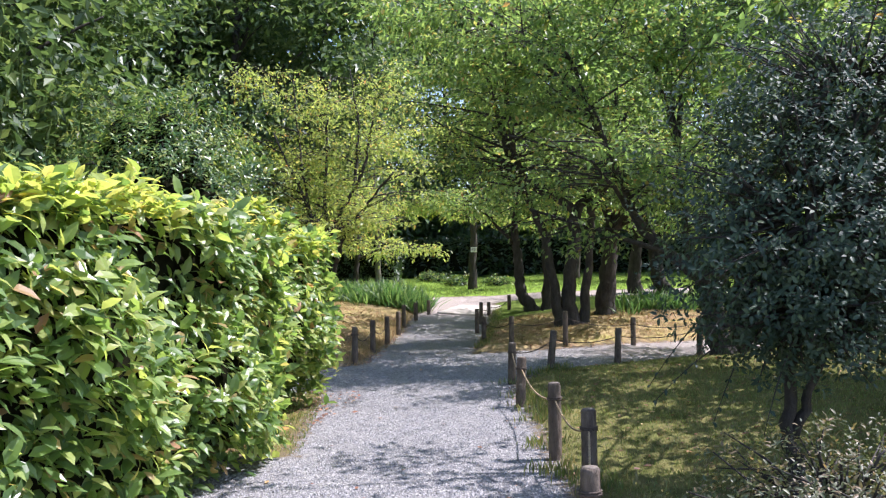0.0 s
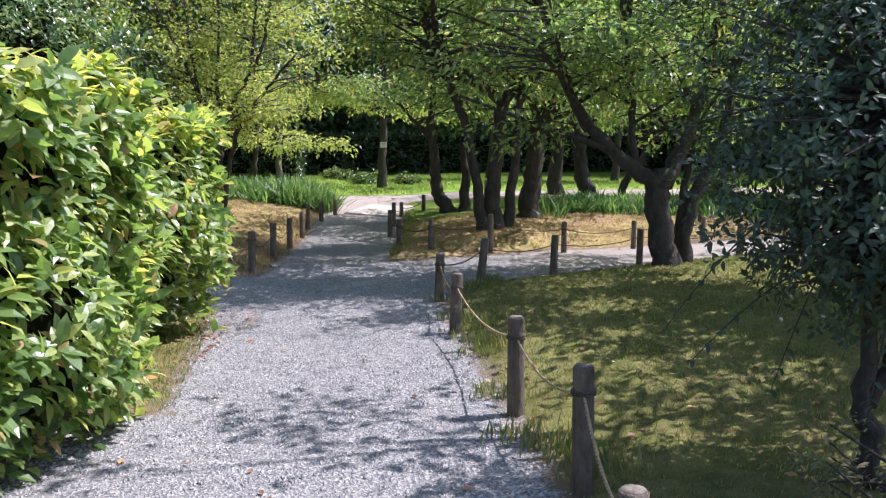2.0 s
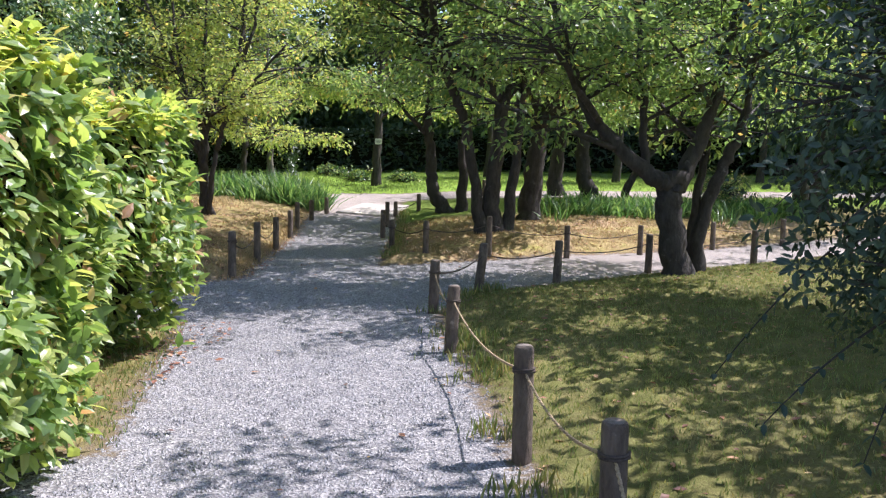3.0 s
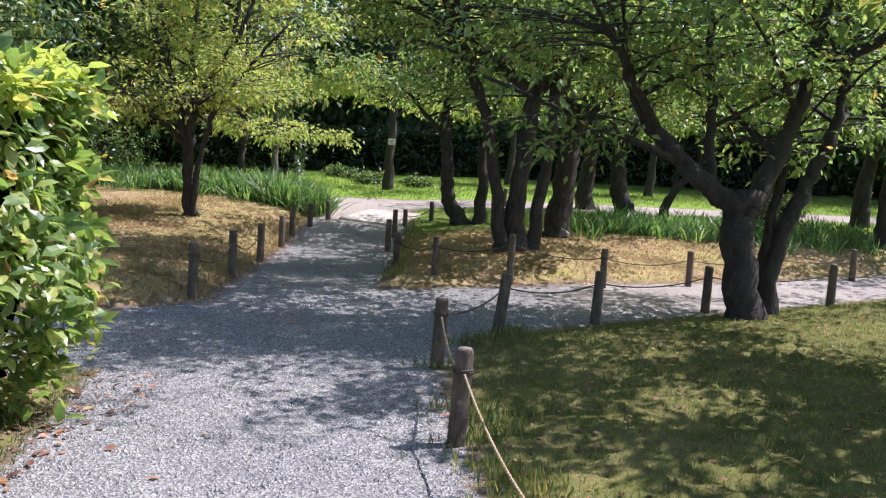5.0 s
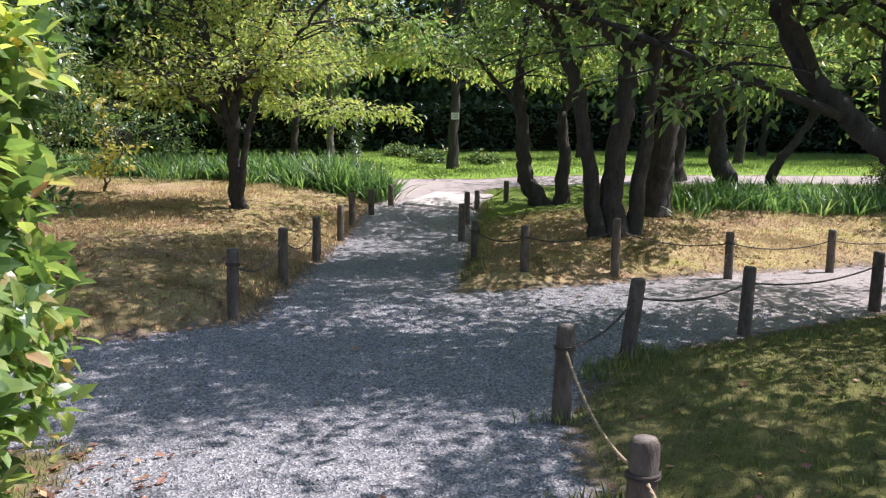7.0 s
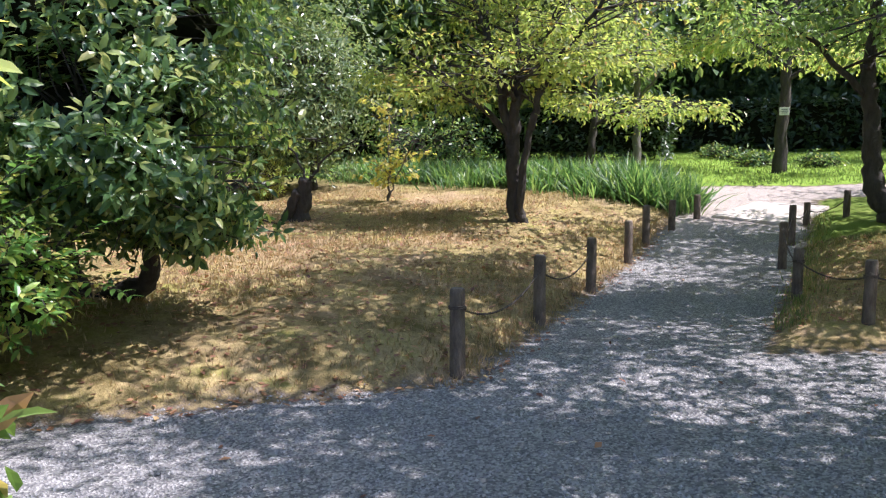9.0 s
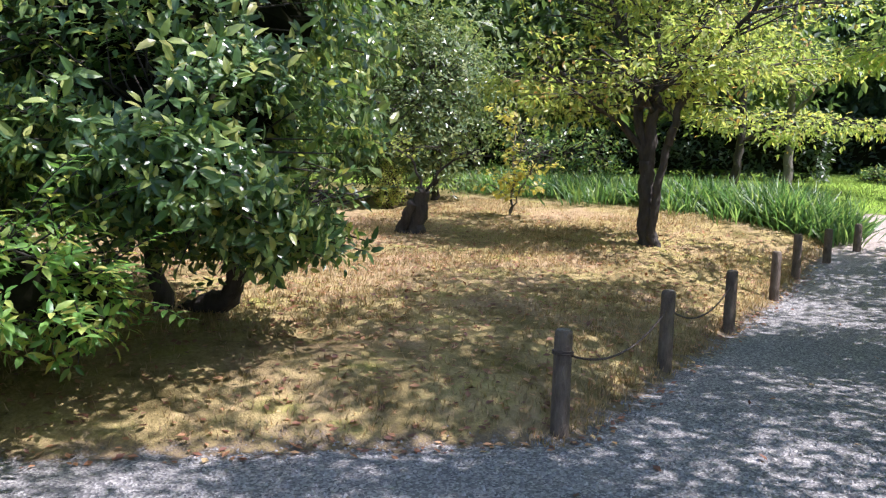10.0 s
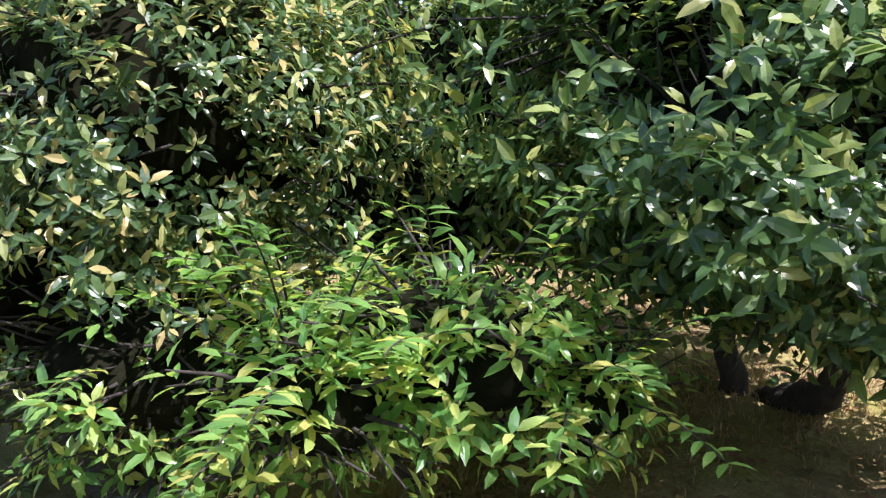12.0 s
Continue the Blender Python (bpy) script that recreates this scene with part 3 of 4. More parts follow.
# ---- stone slab where the path meets the cross path ----
def stone_slab():
    bm = bmesh.new()
    corners = [(-2.08, 21.75), (-0.86, 21.2), (-0.5, 22.6), (-1.62, 23.05)]
    low = [bm.verts.new((x, y, float(ground(x, y)) - 0.1)) for x, y in corners]
    high = [bm.verts.new((x, y, float(ground(x, y)) + 0.035)) for x, y in corners]
    bm.faces.new(low[::-1])
    bm.faces.new(high)
    for k in range(4):
        bm.faces.new((low[k], low[(k + 1) % 4], high[(k + 1) % 4], high[k]))
    bmesh.ops.bevel(bm, geom=bm.edges[:], offset=0.015, segments=2, affect="EDGES")
    me = bpy.data.meshes.new("stone_slab")
    bm.to_mesh(me)
    bm.free()
    me.materials.append(SLAB)
    tagged(new("stone_slab", me), "pale worn stone slab laid across the path", "slab")


stone_slab()


# ---- trees ----
def bole(points, r0, r1, flare=0.0, steps_=7, seed=0):
    rng = np.random.default_rng(seed)
    line = curve_through(points, steps_, rng, 0.012)
    u = np.linspace(0, 1, len(line))
    return line, (r0 + (r1 - r0) * u) * (1 + flare * np.exp(-u * 9)) * (1 + 0.025 * rng.standard_normal(len(line)))


def tree(name, at, trunks, limbs, label, material, bark, seed, first=(5, 1.6, 0.25), second=(5, 0.8, 0.1), twig=(3, 0.42, 0.0), per_twig=9,
         size=0.085, slim=0.5, scatter=0.10, flat=1.0, category="tree", group="", fine=False, start=0.22, gap=-0.42, airy=1.0):
    """A tree: trunks from the ground, limbs from the trunks, then branches, twigs and leaves."""
    rng = np.random.default_rng(seed)
    base = thing(name, at, label, category, group)
    for line in trunks:
        rooted("trunk", tubes("trunk", [line], bark, 12, 0.035, seed), base)
    for line in limbs:
        rooted("limb", tubes("limb", [line], bark, 8, 0.03, seed), base)
    bearers = limbs if limbs else trunks
    one = shoots(rng, bearers, first[0], first[1], first[2], 0.9, start)
    two = shoots(rng, one + [(p[len(p) // 2:], r[len(p) // 2:]) for p, r in bearers], second[0], second[1], second[2], 0.9, 0.3)
    three = shoots(rng, two, twig[0], twig[1], twig[2], 0.9, 0.25)
    tagged(rooted("branch_work", tubes("branch_work", one + two, bark, 4), base, "thin forking branches"), kind="stuff")
    at_, way, face, s, w = sprays(rng, three + two, per_twig, scatter, flat, size, slim, gap)
    k = (rng.uniform(0, 1, len(at_)) < airy) | (at_[:, 2] > rng.normal(3.7, 0.4, len(at_)))
    at_, way, face, s, w = at_[k], way[k], face[k], s[k], w[k]
    rooted("crown", leaves("crown", at_, way, face, s, w, material, fine), base, "loose sprays of small leaves")
    return base, len(at_)


def g3(x, y):
    return (x, y, float(ground(x, y)))


B = bole
CHERRIES = "cherry trees beside the path"
tree("cherry_tree", g3(1.25, 17.4), [B([(1.05, 17.3, 0.1), (0.94, 17.3, 0.92), (0.76, 17.3, 1.92), (0.55, 17.3, 2.6)], 0.10, 0.075, 0.5),
     B([(1.27, 17.45, 0.1), (1.2, 17.4, 0.94), (1.3, 17.4, 1.73), (1.37, 17.4, 2.57)], 0.145, 0.11, 0.6), B([(1.45, 17.5, 0.1), (1.58, 17.5, 1.28), (1.65, 17.5, 2.07), (1.69, 17.5, 2.8)], 0.09, 0.07, 0.5)],
     [B([(0.55, 17.3, 2.55), (0.2, 17.2, 3.34), (-0.05, 17.0, 4.1), (-0.2, 16.9, 5.0)], 0.08, 0.03), B([(1.36, 17.4, 2.5), (0.93, 17.2, 2.86), (0.35, 16.9, 3.2), (-0.1, 16.6, 3.5)], 0.10, 0.03),
      B([(1.37, 17.4, 2.5), (1.72, 17.6, 3.02), (2.05, 17.7, 3.6), (2.6, 17.9, 4.8)], 0.11, 0.03), B([(1.69, 17.5, 2.75), (1.67, 17.6, 3.5), (1.5, 18.0, 5.6)], 0.08, 0.02), B([(1.6, 17.5, 2.4), (2.1, 16.9, 3.1), (2.6, 16.2, 3.6)], 0.06, 0.02), B([(0.4, 17.25, 2.9), (0.2, 16.2, 3.9), (0.2, 15.0, 4.6), (0.3, 13.9, 5.0)], 0.07, 0.02), B([(1.5, 17.5, 4.2), (1.0, 17.2, 5.6), (0.4, 16.4, 7.4)], 0.05, 0.02), B([(2.05, 17.7, 3.6), (2.3, 17.2, 5.4), (2.3, 16.6, 7.5)], 0.06, 0.02), B([(0.2, 17.2, 3.34), (-0.2, 15.8, 5.0), (-0.3, 14.6, 6.0)], 0.05, 0.02)],
     "old cherry tree with three dark leaning trunks", CHERRY, BARK, 101, (8, 1.6, 0.02), (6, 1.0, -0.12), (4, 0.5, -0.3), 19, 0.10, group=CHERRIES, airy=0.42)
tree("cherry_tree", g3(3.5, 13.9), [B([(3.5, 13.8, -0.1), (3.38, 13.8, 0.55), (3.31, 13.8, 1.0), (3.36, 13.8, 1.35)], 0.165, 0.165, 0.6), B([(3.8, 14.15, -0.1), (3.84, 14.2, 0.64), (4.05, 14.2, 1.3), (4.28, 14.2, 1.83)], 0.10, 0.07, 0.4), B([(3.74, 14.25, -0.1), (3.75, 14.25, 0.69), (3.9, 14.3, 1.6)], 0.07, 0.05, 0.4)],
     [B([(3.3, 13.75, 1.2), (2.99, 13.7, 1.38), (2.58, 13.7, 1.72), (2.22, 13.7, 2.15), (1.95, 13.7, 2.9), (1.6, 13.7, 3.9)], 0.125, 0.03), B([(3.42, 13.85, 1.15), (3.69, 14.0, 1.67), (3.9, 14.0, 2.3), (4.09, 14.0, 3.24), (4.4, 14.0, 4.4)], 0.125, 0.03),
      B([(3.15, 13.8, 1.2), (3.0, 13.8, 1.5), (2.95, 13.8, 2.22), (2.87, 13.8, 3.17), (2.8, 13.9, 4.6)], 0.07, 0.025), B([(4.28, 14.2, 1.8), (4.36, 14.2, 2.12), (4.5, 14.3, 2.8), (4.9, 14.5, 4.0)], 0.08, 0.02), B([(3.9, 14.3, 1.6), (4.2, 15.0, 2.5), (4.6, 15.6, 3.2)], 0.05, 0.02), B([(2.4, 13.7, 1.95), (1.9, 12.9, 2.5), (1.5, 12.2, 2.9)], 0.05, 0.015), B([(4.0, 14.0, 2.6), (5.0, 13.3, 3.2), (5.8, 12.6, 3.4)], 0.06, 0.015), B([(2.87, 13.8, 3.17), (2.5, 13.4, 4.6), (2.0, 12.9, 6.0)], 0.04, 0.015), B([(4.2, 14.0, 3.8), (4.3, 13.4, 5.0), (4.2, 12.6, 6.2)], 0.04, 0.015), B([(2.87, 13.8, 3.17), (3.1, 14.3, 5.2), (3.2, 14.4, 7.0)], 0.045, 0.015), B([(1.95, 13.7, 2.9), (1.4, 13.2, 4.2), (0.9, 12.6, 5.2)], 0.045, 0.015), B([(1.6, 13.7, 3.9), (0.5, 13.5, 4.9), (-0.6, 13.2, 5.6)], 0.04, 0.015), B([(1.75, 13.7, 3.4), (1.0, 14.4, 4.8), (0.0, 14.9, 5.8)], 0.04, 0.015)],
     "stout forked cherry tree with grey lichen on its bark", CHERRY, BARK, 102, (7, 1.8, 0.05), (6, 1.0, -0.12), (4, 0.5, -0.3), 24, 0.10, group=CHERRIES, airy=0.42)
tree("cherry_tree", g3(0.43, 21.0), [B([(0.45, 21.0, 0.2), (0.28, 21.0, 0.51), (0.08, 21.0, 0.85), (0.04, 21.0, 1.52), (-0.05, 21.0, 2.4)], 0.17, 0.09, 0.3), B([(0.67, 21.0, 0.2), (0.72, 21.0, 1.05), (0.67, 21.0, 1.9)], 0.13, 0.07, 0.4)],
     [B([(-0.05, 21.0, 2.3), (0.07, 21.0, 3.4), (0.21, 21.0, 4.0), (0.3, 21, 5.2)], 0.08, 0.02), B([(0.0, 21.0, 1.9), (-0.6, 20.8, 2.6), (-1.2, 20.6, 3.1)], 0.05, 0.02), B([(0.67, 21.0, 1.8), (1.0, 21.2, 2.9), (1.2, 21.3, 4.4)], 0.06, 0.02)],
     "cherry tree with a crooked trunk bowed at its foot", CHERRY, BARK, 103, (8, 1.7, -0.05), (6, 0.9, -0.15), (4, 0.5, -0.3), 12, 0.11, group=CHERRIES)
tree("cherry_tree", g3(2.0, 19.4), [B([(1.98, 19.4, 0.15), (2.03, 19.4, 0.9), (2.11, 19.4, 1.64), (2.19, 19.4, 2.4)], 0.21, 0.15, 0.35)],
     [B([(2.19, 19.4, 2.3), (2.7, 19.4, 3.3), (3.2, 19.5, 4.6)], 0.12, 0.03), B([(2.19, 19.4, 2.3), (1.8, 19.6, 3.5), (1.5, 19.8, 5.2)], 0.11, 0.03), B([(2.1, 19.4, 2.0), (2.6, 18.8, 2.6), (3.3, 18.4, 3.0)], 0.08, 0.02)],
     "thick old cherry trunk with dark furrowed bark", CHERRY, BARK, 104, (9, 1.9, 0.0), (6, 1.0, -0.15), (4, 0.5, -0.3), 12, 0.11, group=CHERRIES)
tree("cherry_tree", g3(3.63, 22.2), [B([(3.66, 22.2, 0.3), (3.58, 22.2, 0.76), (3.41, 22.2, 1.17), (3.37, 22.2, 2.0)], 0.21, 0.14, 0.5)],
     [B([(3.37, 22.2, 1.9), (3.1, 22.2, 3.0), (2.9, 22.4, 4.6)], 0.09, 0.03), B([(3.37, 22.2, 1.9), (4.0, 22.0, 2.9), (4.6, 22.0, 4.2)], 0.09, 0.03)],
     "gnarled cherry trunk with a burr at its foot", CHERRY, BARK, 105, (9, 1.8, -0.05), (6, 1.0, -0.15), (3, 0.5, -0.3), 11, 0.13, group=CHERRIES)
tree("cherry_tree", g3(4.45, 22.75), [B([(4.43, 22.75, 0.35), (4.53, 22.75, 0.97), (4.83, 22.75, 1.4), (5.4, 22.9, 2.2)], 0.10, 0.06, 0.4)],
     [B([(5.4, 22.9, 2.1), (6.0, 23.0, 3.0), (6.6, 23.0, 4.2)], 0.06, 0.02), B([(5.1, 22.8, 1.8), (5.2, 22.7, 3.0), (5.6, 22.6, 4.6)], 0.05, 0.02)],
     "slender cherry tree leaning over the green", CHERRY, BARK, 106, (9, 1.8, -0.05), (6, 1.0, -0.15), (3, 0.5, -0.3), 11, 0.13, group=CHERRIES)
for k, (x, y) in enumerate(((3.1, 24.6), (8.2, 21.0), (9.0, 24.0), (4.4, 7.6), (5.6, 10.8), (7.4, 9.4), (9.0, 16.4), (12.5, 21.5))):
    tree("cherry_tree", g3(x, y), [B([(x, y, 0.3), (x - 0.05, y, 1.2), (x + 0.1, y, 2.2)], 0.22, 0.13, 0.5, seed=k)],
         [B([(x + 0.1, y, 2.1), (x - 0.5, y - 0.2, 3.2), (x - 0.9, y, 4.8)], 0.09, 0.03), B([(x + 0.1, y, 2.1), (x + 0.7, y + 0.2, 3.0), (x + 1.3, y, 4.6)], 0.09, 0.03), B([(x + 0.1, y, 2.0), (x + 0.2, y - 0.8, 2.8), (x + 0.1, y - 1.4, 3.6)], 0.07, 0.02)],
         "old cherry tree with a short dark trunk on the green", CHERRY, BARK, 110 + k, (8, 1.9, 0.0), (6, 1.0, -0.12), (3, 0.5, -0.3), {0: 5, 3: 9, 4: 34, 5: 28}.get(k, 12), 0.14, group=CHERRIES, gap={3: -0.15, 4: -0.8, 5: -0.5}.get(k, -0.42))
tree("light_green_tree", g3(-4.2, 19.3), [B([(-4.2, 19.3, 0.2), (-4.24, 19.3, 0.8), (-4.27, 19.3, 1.4)], 0.115, 0.09, 0.4), B([(-4.05, 19.25, 0.2), (-4.12, 19.2, 0.7), (-3.97, 19.2, 1.64)], 0.06, 0.045, 0.4)],
     [B([(-4.27, 19.3, 1.3), (-4.43, 19.3, 2.13), (-4.7, 19.3, 3.0), (-5.4, 19.2, 4.6)], 0.08, 0.02), B([(-4.26, 19.3, 1.3), (-4.19, 19.3, 2.06), (-4.02, 19.3, 2.5), (-3.4, 19.4, 3.6), (-3.1, 19.4, 4.9)], 0.085, 0.02),
      B([(-3.97, 19.2, 1.6), (-3.78, 19.2, 2.19), (-3.4, 19.2, 2.7), (-2.6, 19.1, 3.6)], 0.055, 0.02), B([(-4.3, 19.3, 1.5), (-4.9, 19.0, 2.2), (-5.8, 18.7, 2.8)], 0.05, 0.015), B([(-4.2, 19.3, 2.0), (-4.3, 19.6, 3.6), (-4.2, 19.8, 6.0)], 0.05, 0.015), B([(-4.6, 19.3, 2.7), (-4.9, 19.6, 4.2), (-5.1, 19.8, 5.9)], 0.04, 0.012), B([(-3.6, 19.4, 3.3), (-3.5, 19.6, 4.6), (-3.7, 19.7, 6.1)], 0.04, 0.012)],
     "spreading light-green tree on the dry lawn", ZELKOVA, BARK, 120, (9, 1.4, 0.05), (6, 0.85, -0.12), (4, 0.45, -0.3), 10, 0.095, 0.48)
tree("light_green_tree", g3(-4.88, 24.4), [B([(-4.88, 24.4, 0.5), (-4.8, 24.4, 1.18), (-4.74, 24.4, 1.75), (-4.73, 24.4, 2.74)], 0.085, 0.06, 0.4)],
     [B([(-4.73, 24.4, 2.6), (-4.74, 24.4, 3.5), (-4.7, 24.4, 5.0)], 0.055, 0.02), B([(-4.75, 24.4, 1.7), (-4.0, 24.3, 2.0), (-3.0, 24.2, 2.1)], 0.035, 0.012), B([(-4.74, 24.4, 2.2), (-5.4, 24.4, 3.0), (-6.0, 24.4, 3.6)], 0.035, 0.012)],
     "slim young tree behind the iris bed", ZELKOVA, BARK, 121, (8, 1.3, 0.0), (6, 0.75, -0.15), (3, 0.4, -0.3), 10, 0.11, 0.48)
tree("light_green_tree", g3(-5.2, 29.4), [B([(-5.24, 29.4, 0.7), (-5.2, 29.4, 1.8), (-5.25, 29.4, 3.2)], 0.11, 0.07, 0.4)], [B([(-5.25, 29.4, 3.1), (-5.3, 29.4, 4.4), (-5.2, 29.5, 6.4)], 0.06, 0.02), B([(-5.2, 29.4, 2.4), (-4.4, 29.3, 3.2), (-3.6, 29.3, 3.8)], 0.045, 0.015)],
     "slim upright tree on the green lawn", ZELKOVA, BARK_PALE, 122, (10, 1.8, 0.05), (6, 1.0, 0.0), (3, 0.5, -0.05), 9, 0.14, 0.5)
tree("light_green_tree", g3(-1.79, 27.8), [B([(-1.79, 27.8, 0.55), (-1.74, 27.8, 2.0), (-1.68, 27.8, 3.5), (-1.6, 27.8, 5.2)], 0.13, 0.08, 0.35)],
     [B([(-1.7, 27.8, 2.9), (-2.4, 27.7, 3.4), (-3.2, 27.6, 3.6)], 0.05, 0.015), B([(-1.7, 27.8, 2.6), (-1.0, 27.7, 3.0), (0.0, 27.6, 3.1)], 0.05, 0.015), B([(-1.65, 27.8, 4.0), (-1.2, 27.9, 5.4), (-1.0, 28.0, 7.0)], 0.06, 0.02), B([(-1.65, 27.8, 4.0), (-2.2, 27.7, 5.2), (-2.7, 27.6, 6.6)], 0.06, 0.02)],
     "tall straight-trunked tree with a small white sign", ZELKOVA, BARK, 123, (9, 1.7, 0.0), (6, 1.0, -0.1), (3, 0.5, -0.3), 9, 0.13, 0.5)

for k, (x, y) in enumerate(((5.6, 30.5), (10.5, 31.5), (1.6, 34.0), (7.8, 37.0), (14.5, 28.5), (-9.8, 31.8))):
    z = float(ground(x, y))
    tree("light_green_tree", g3(x, y), [B([(x, y, z - 0.1), (x + 0.1, y, z + 1.4), (x, y + 0.1, z + 2.6)], 0.12, 0.08, 0.4, seed=k)],
         [B([(x, y, z + 2.4), (x - 0.7, y, z + 3.4), (x - 1.2, y, z + 4.8)], 0.06, 0.02), B([(x, y, z + 2.4), (x + 0.7, y - 0.2, z + 3.2), (x + 1.3, y, z + 4.6)], 0.06, 0.02), B([(x, y, z + 1.8), (x + 0.2, y - 0.7, z + 2.6), (x, y - 1.4, z + 3.0)], 0.05, 0.02)],
         "sunlit light-green tree at the far side of the green", ZELKOVA, BARK, 140 + k, (9, 1.8, 0.0), (6, 1.0, -0.1), (3, 0.5, -0.3), 9, 0.15, 0.5)


def tree_sign(at):
    base = thing("tree_sign", at, "small white name plate fixed to a trunk", "sign")
    bm = bmesh.new()
    bmesh.ops.create_cube(bm, size=1, matrix=Matrix.Diagonal((0.19, 0.012, 0.16, 1)))
    bmesh.ops.bevel(bm, geom=bm.edges[:], offset=0.003, segments=1, affect="EDGES")
    me = bpy.data.meshes.new("plate")
    bm.to_mesh(me)
    me.materials.append(PLATE)
    part("plate", me, base)
    bm = bmesh.new()
    for z, w in ((0.035, 0.12), (0.0, 0.14), (-0.035, 0.10)):
        bmesh.ops.create_cube(bm, size=1, matrix=Matrix.Translation((0, -0.008, z)) @ Matrix.Diagonal((w, 0.004, 0.012, 1)))
    me = bpy.data.meshes.new("lettering")
    bm.to_mesh(me)
    me.materials.append(INK)
    part("lettering", me, base, "unreadable grey lines of print")


tree_sign((-1.71, 27.63, 1.97))

# golden sapling and sprouting stump
tree("maple_sapling", g3(-6.95, 20.5), [B([(-6.97, 20.5, 0.4), (-6.91, 20.5, 1.0), (-6.93, 20.5, 1.6), (-6.9, 20.5, 2.2)], 0.022, 0.008), B([(-6.96, 20.5, 0.5), (-6.7, 20.45, 1.0), (-6.35, 20.4, 1.5)], 0.014, 0.006)], [],
     "young golden-leaved maple sapling on the lawn", GOLD, BARK_PALE, 130, (8, 0.42, 0.3), (4, 0.22, 0.0), (2, 0.12, 0.0), 3, 0.09, 0.75, 0.05, category="sapling")
stump_base, _ = tree("tree_stump", g3(-7.1, 18.4), [B([(-7.17, 18.4, 0.25), (-7.1, 18.4, 0.6), (-7.03, 18.4, 0.95)], 0.12, 0.10, 0.4), B([(-7.36, 18.3, 0.25), (-7.25, 18.3, 0.5), (-7.1, 18.28, 0.78)], 0.09, 0.07, 0.3)],
     [B([(-7.03, 18.4, 0.9), (-7.2, 18.4, 1.3), (-7.7, 18.4, 1.6)], 0.02, 0.008), B([(-7.0, 18.4, 0.9), (-6.7, 18.5, 1.3), (-6.2, 18.5, 1.5)], 0.02, 0.008)],
     "rotten tree stump sprouting light leafy shoots", ZELKOVA, BARK, 131, (5, 0.5, 0.1), (4, 0.3, 0.0), (2, 0.15, 0.0), 4, 0.07, 0.6, 0.05, category="stump")


# ---- shrubs and hedges ----
def shell_points(rng, n, centre, radii, inner=0.45, low=-1.0, lumps=0.16):
    """Places through the outer part of an uneven, lumpy mass."""
    d = unit(rng.standard_normal((n * 2, 3)))
    d = d[d[:, 2] > low][:n]
    r = rng.uniform(inner ** 2, 1, len(d)) ** 0.5
    ph = np.asarray(centre) * 3.1
    r = r * (1 + lumps * np.sin(5 * d[:, 0] + ph[0]) * np.cos(4 * d[:, 1] + ph[1]) + lumps * 0.8 * np.sin(7 * d[:, 2] + 4 * d[:, 1] + ph[2]) + rng.normal(0, 0.05, len(d)))
    return np.asarray(centre) + d * r[:, None] * np.asarray(radii), d


def whorls(rng, tips, outward, per_tip, size, slim, up=0.5, spread=0.9):
    """Leaves set in rosettes round shoot tips."""
    k = len(tips)
    n = k * per_tip
    idx = np.repeat(np.arange(k), per_tip)
    axis = unit(outward + np.array([0, 0, up]) + rng.standard_normal((k, 3)) * 0.35)
    ref = unit(np.cross(axis, rng.standard_normal((k, 3))))
    ref2 = np.cross(axis, ref)
    a = np.tile(np.arange(per_tip) * 2.4, k) + rng.uniform(0, 6.3, k)[idx]
    back = (np.tile(np.arange(per_tip), k) / per_tip)[:, None]
    lateral = np.cos(a)[:, None] * ref[idx] + np.sin(a)[:, None] * ref2[idx]
    way = axis[idx] * (1.0 - 0.9 * back) * 0.7 + lateral * spread + rng.standard_normal((n, 3)) * 0.15
    at = tips[idx] - axis[idx] * back * size * 1.1 + lateral * 0.01
    face = axis[idx] + np.array([0, 0, 0.6]) + rng.standard_normal((n, 3)) * 0.2
    s = size * rng.uniform(0.6, 1.2, n)
    return at, way, face, s, s * slim


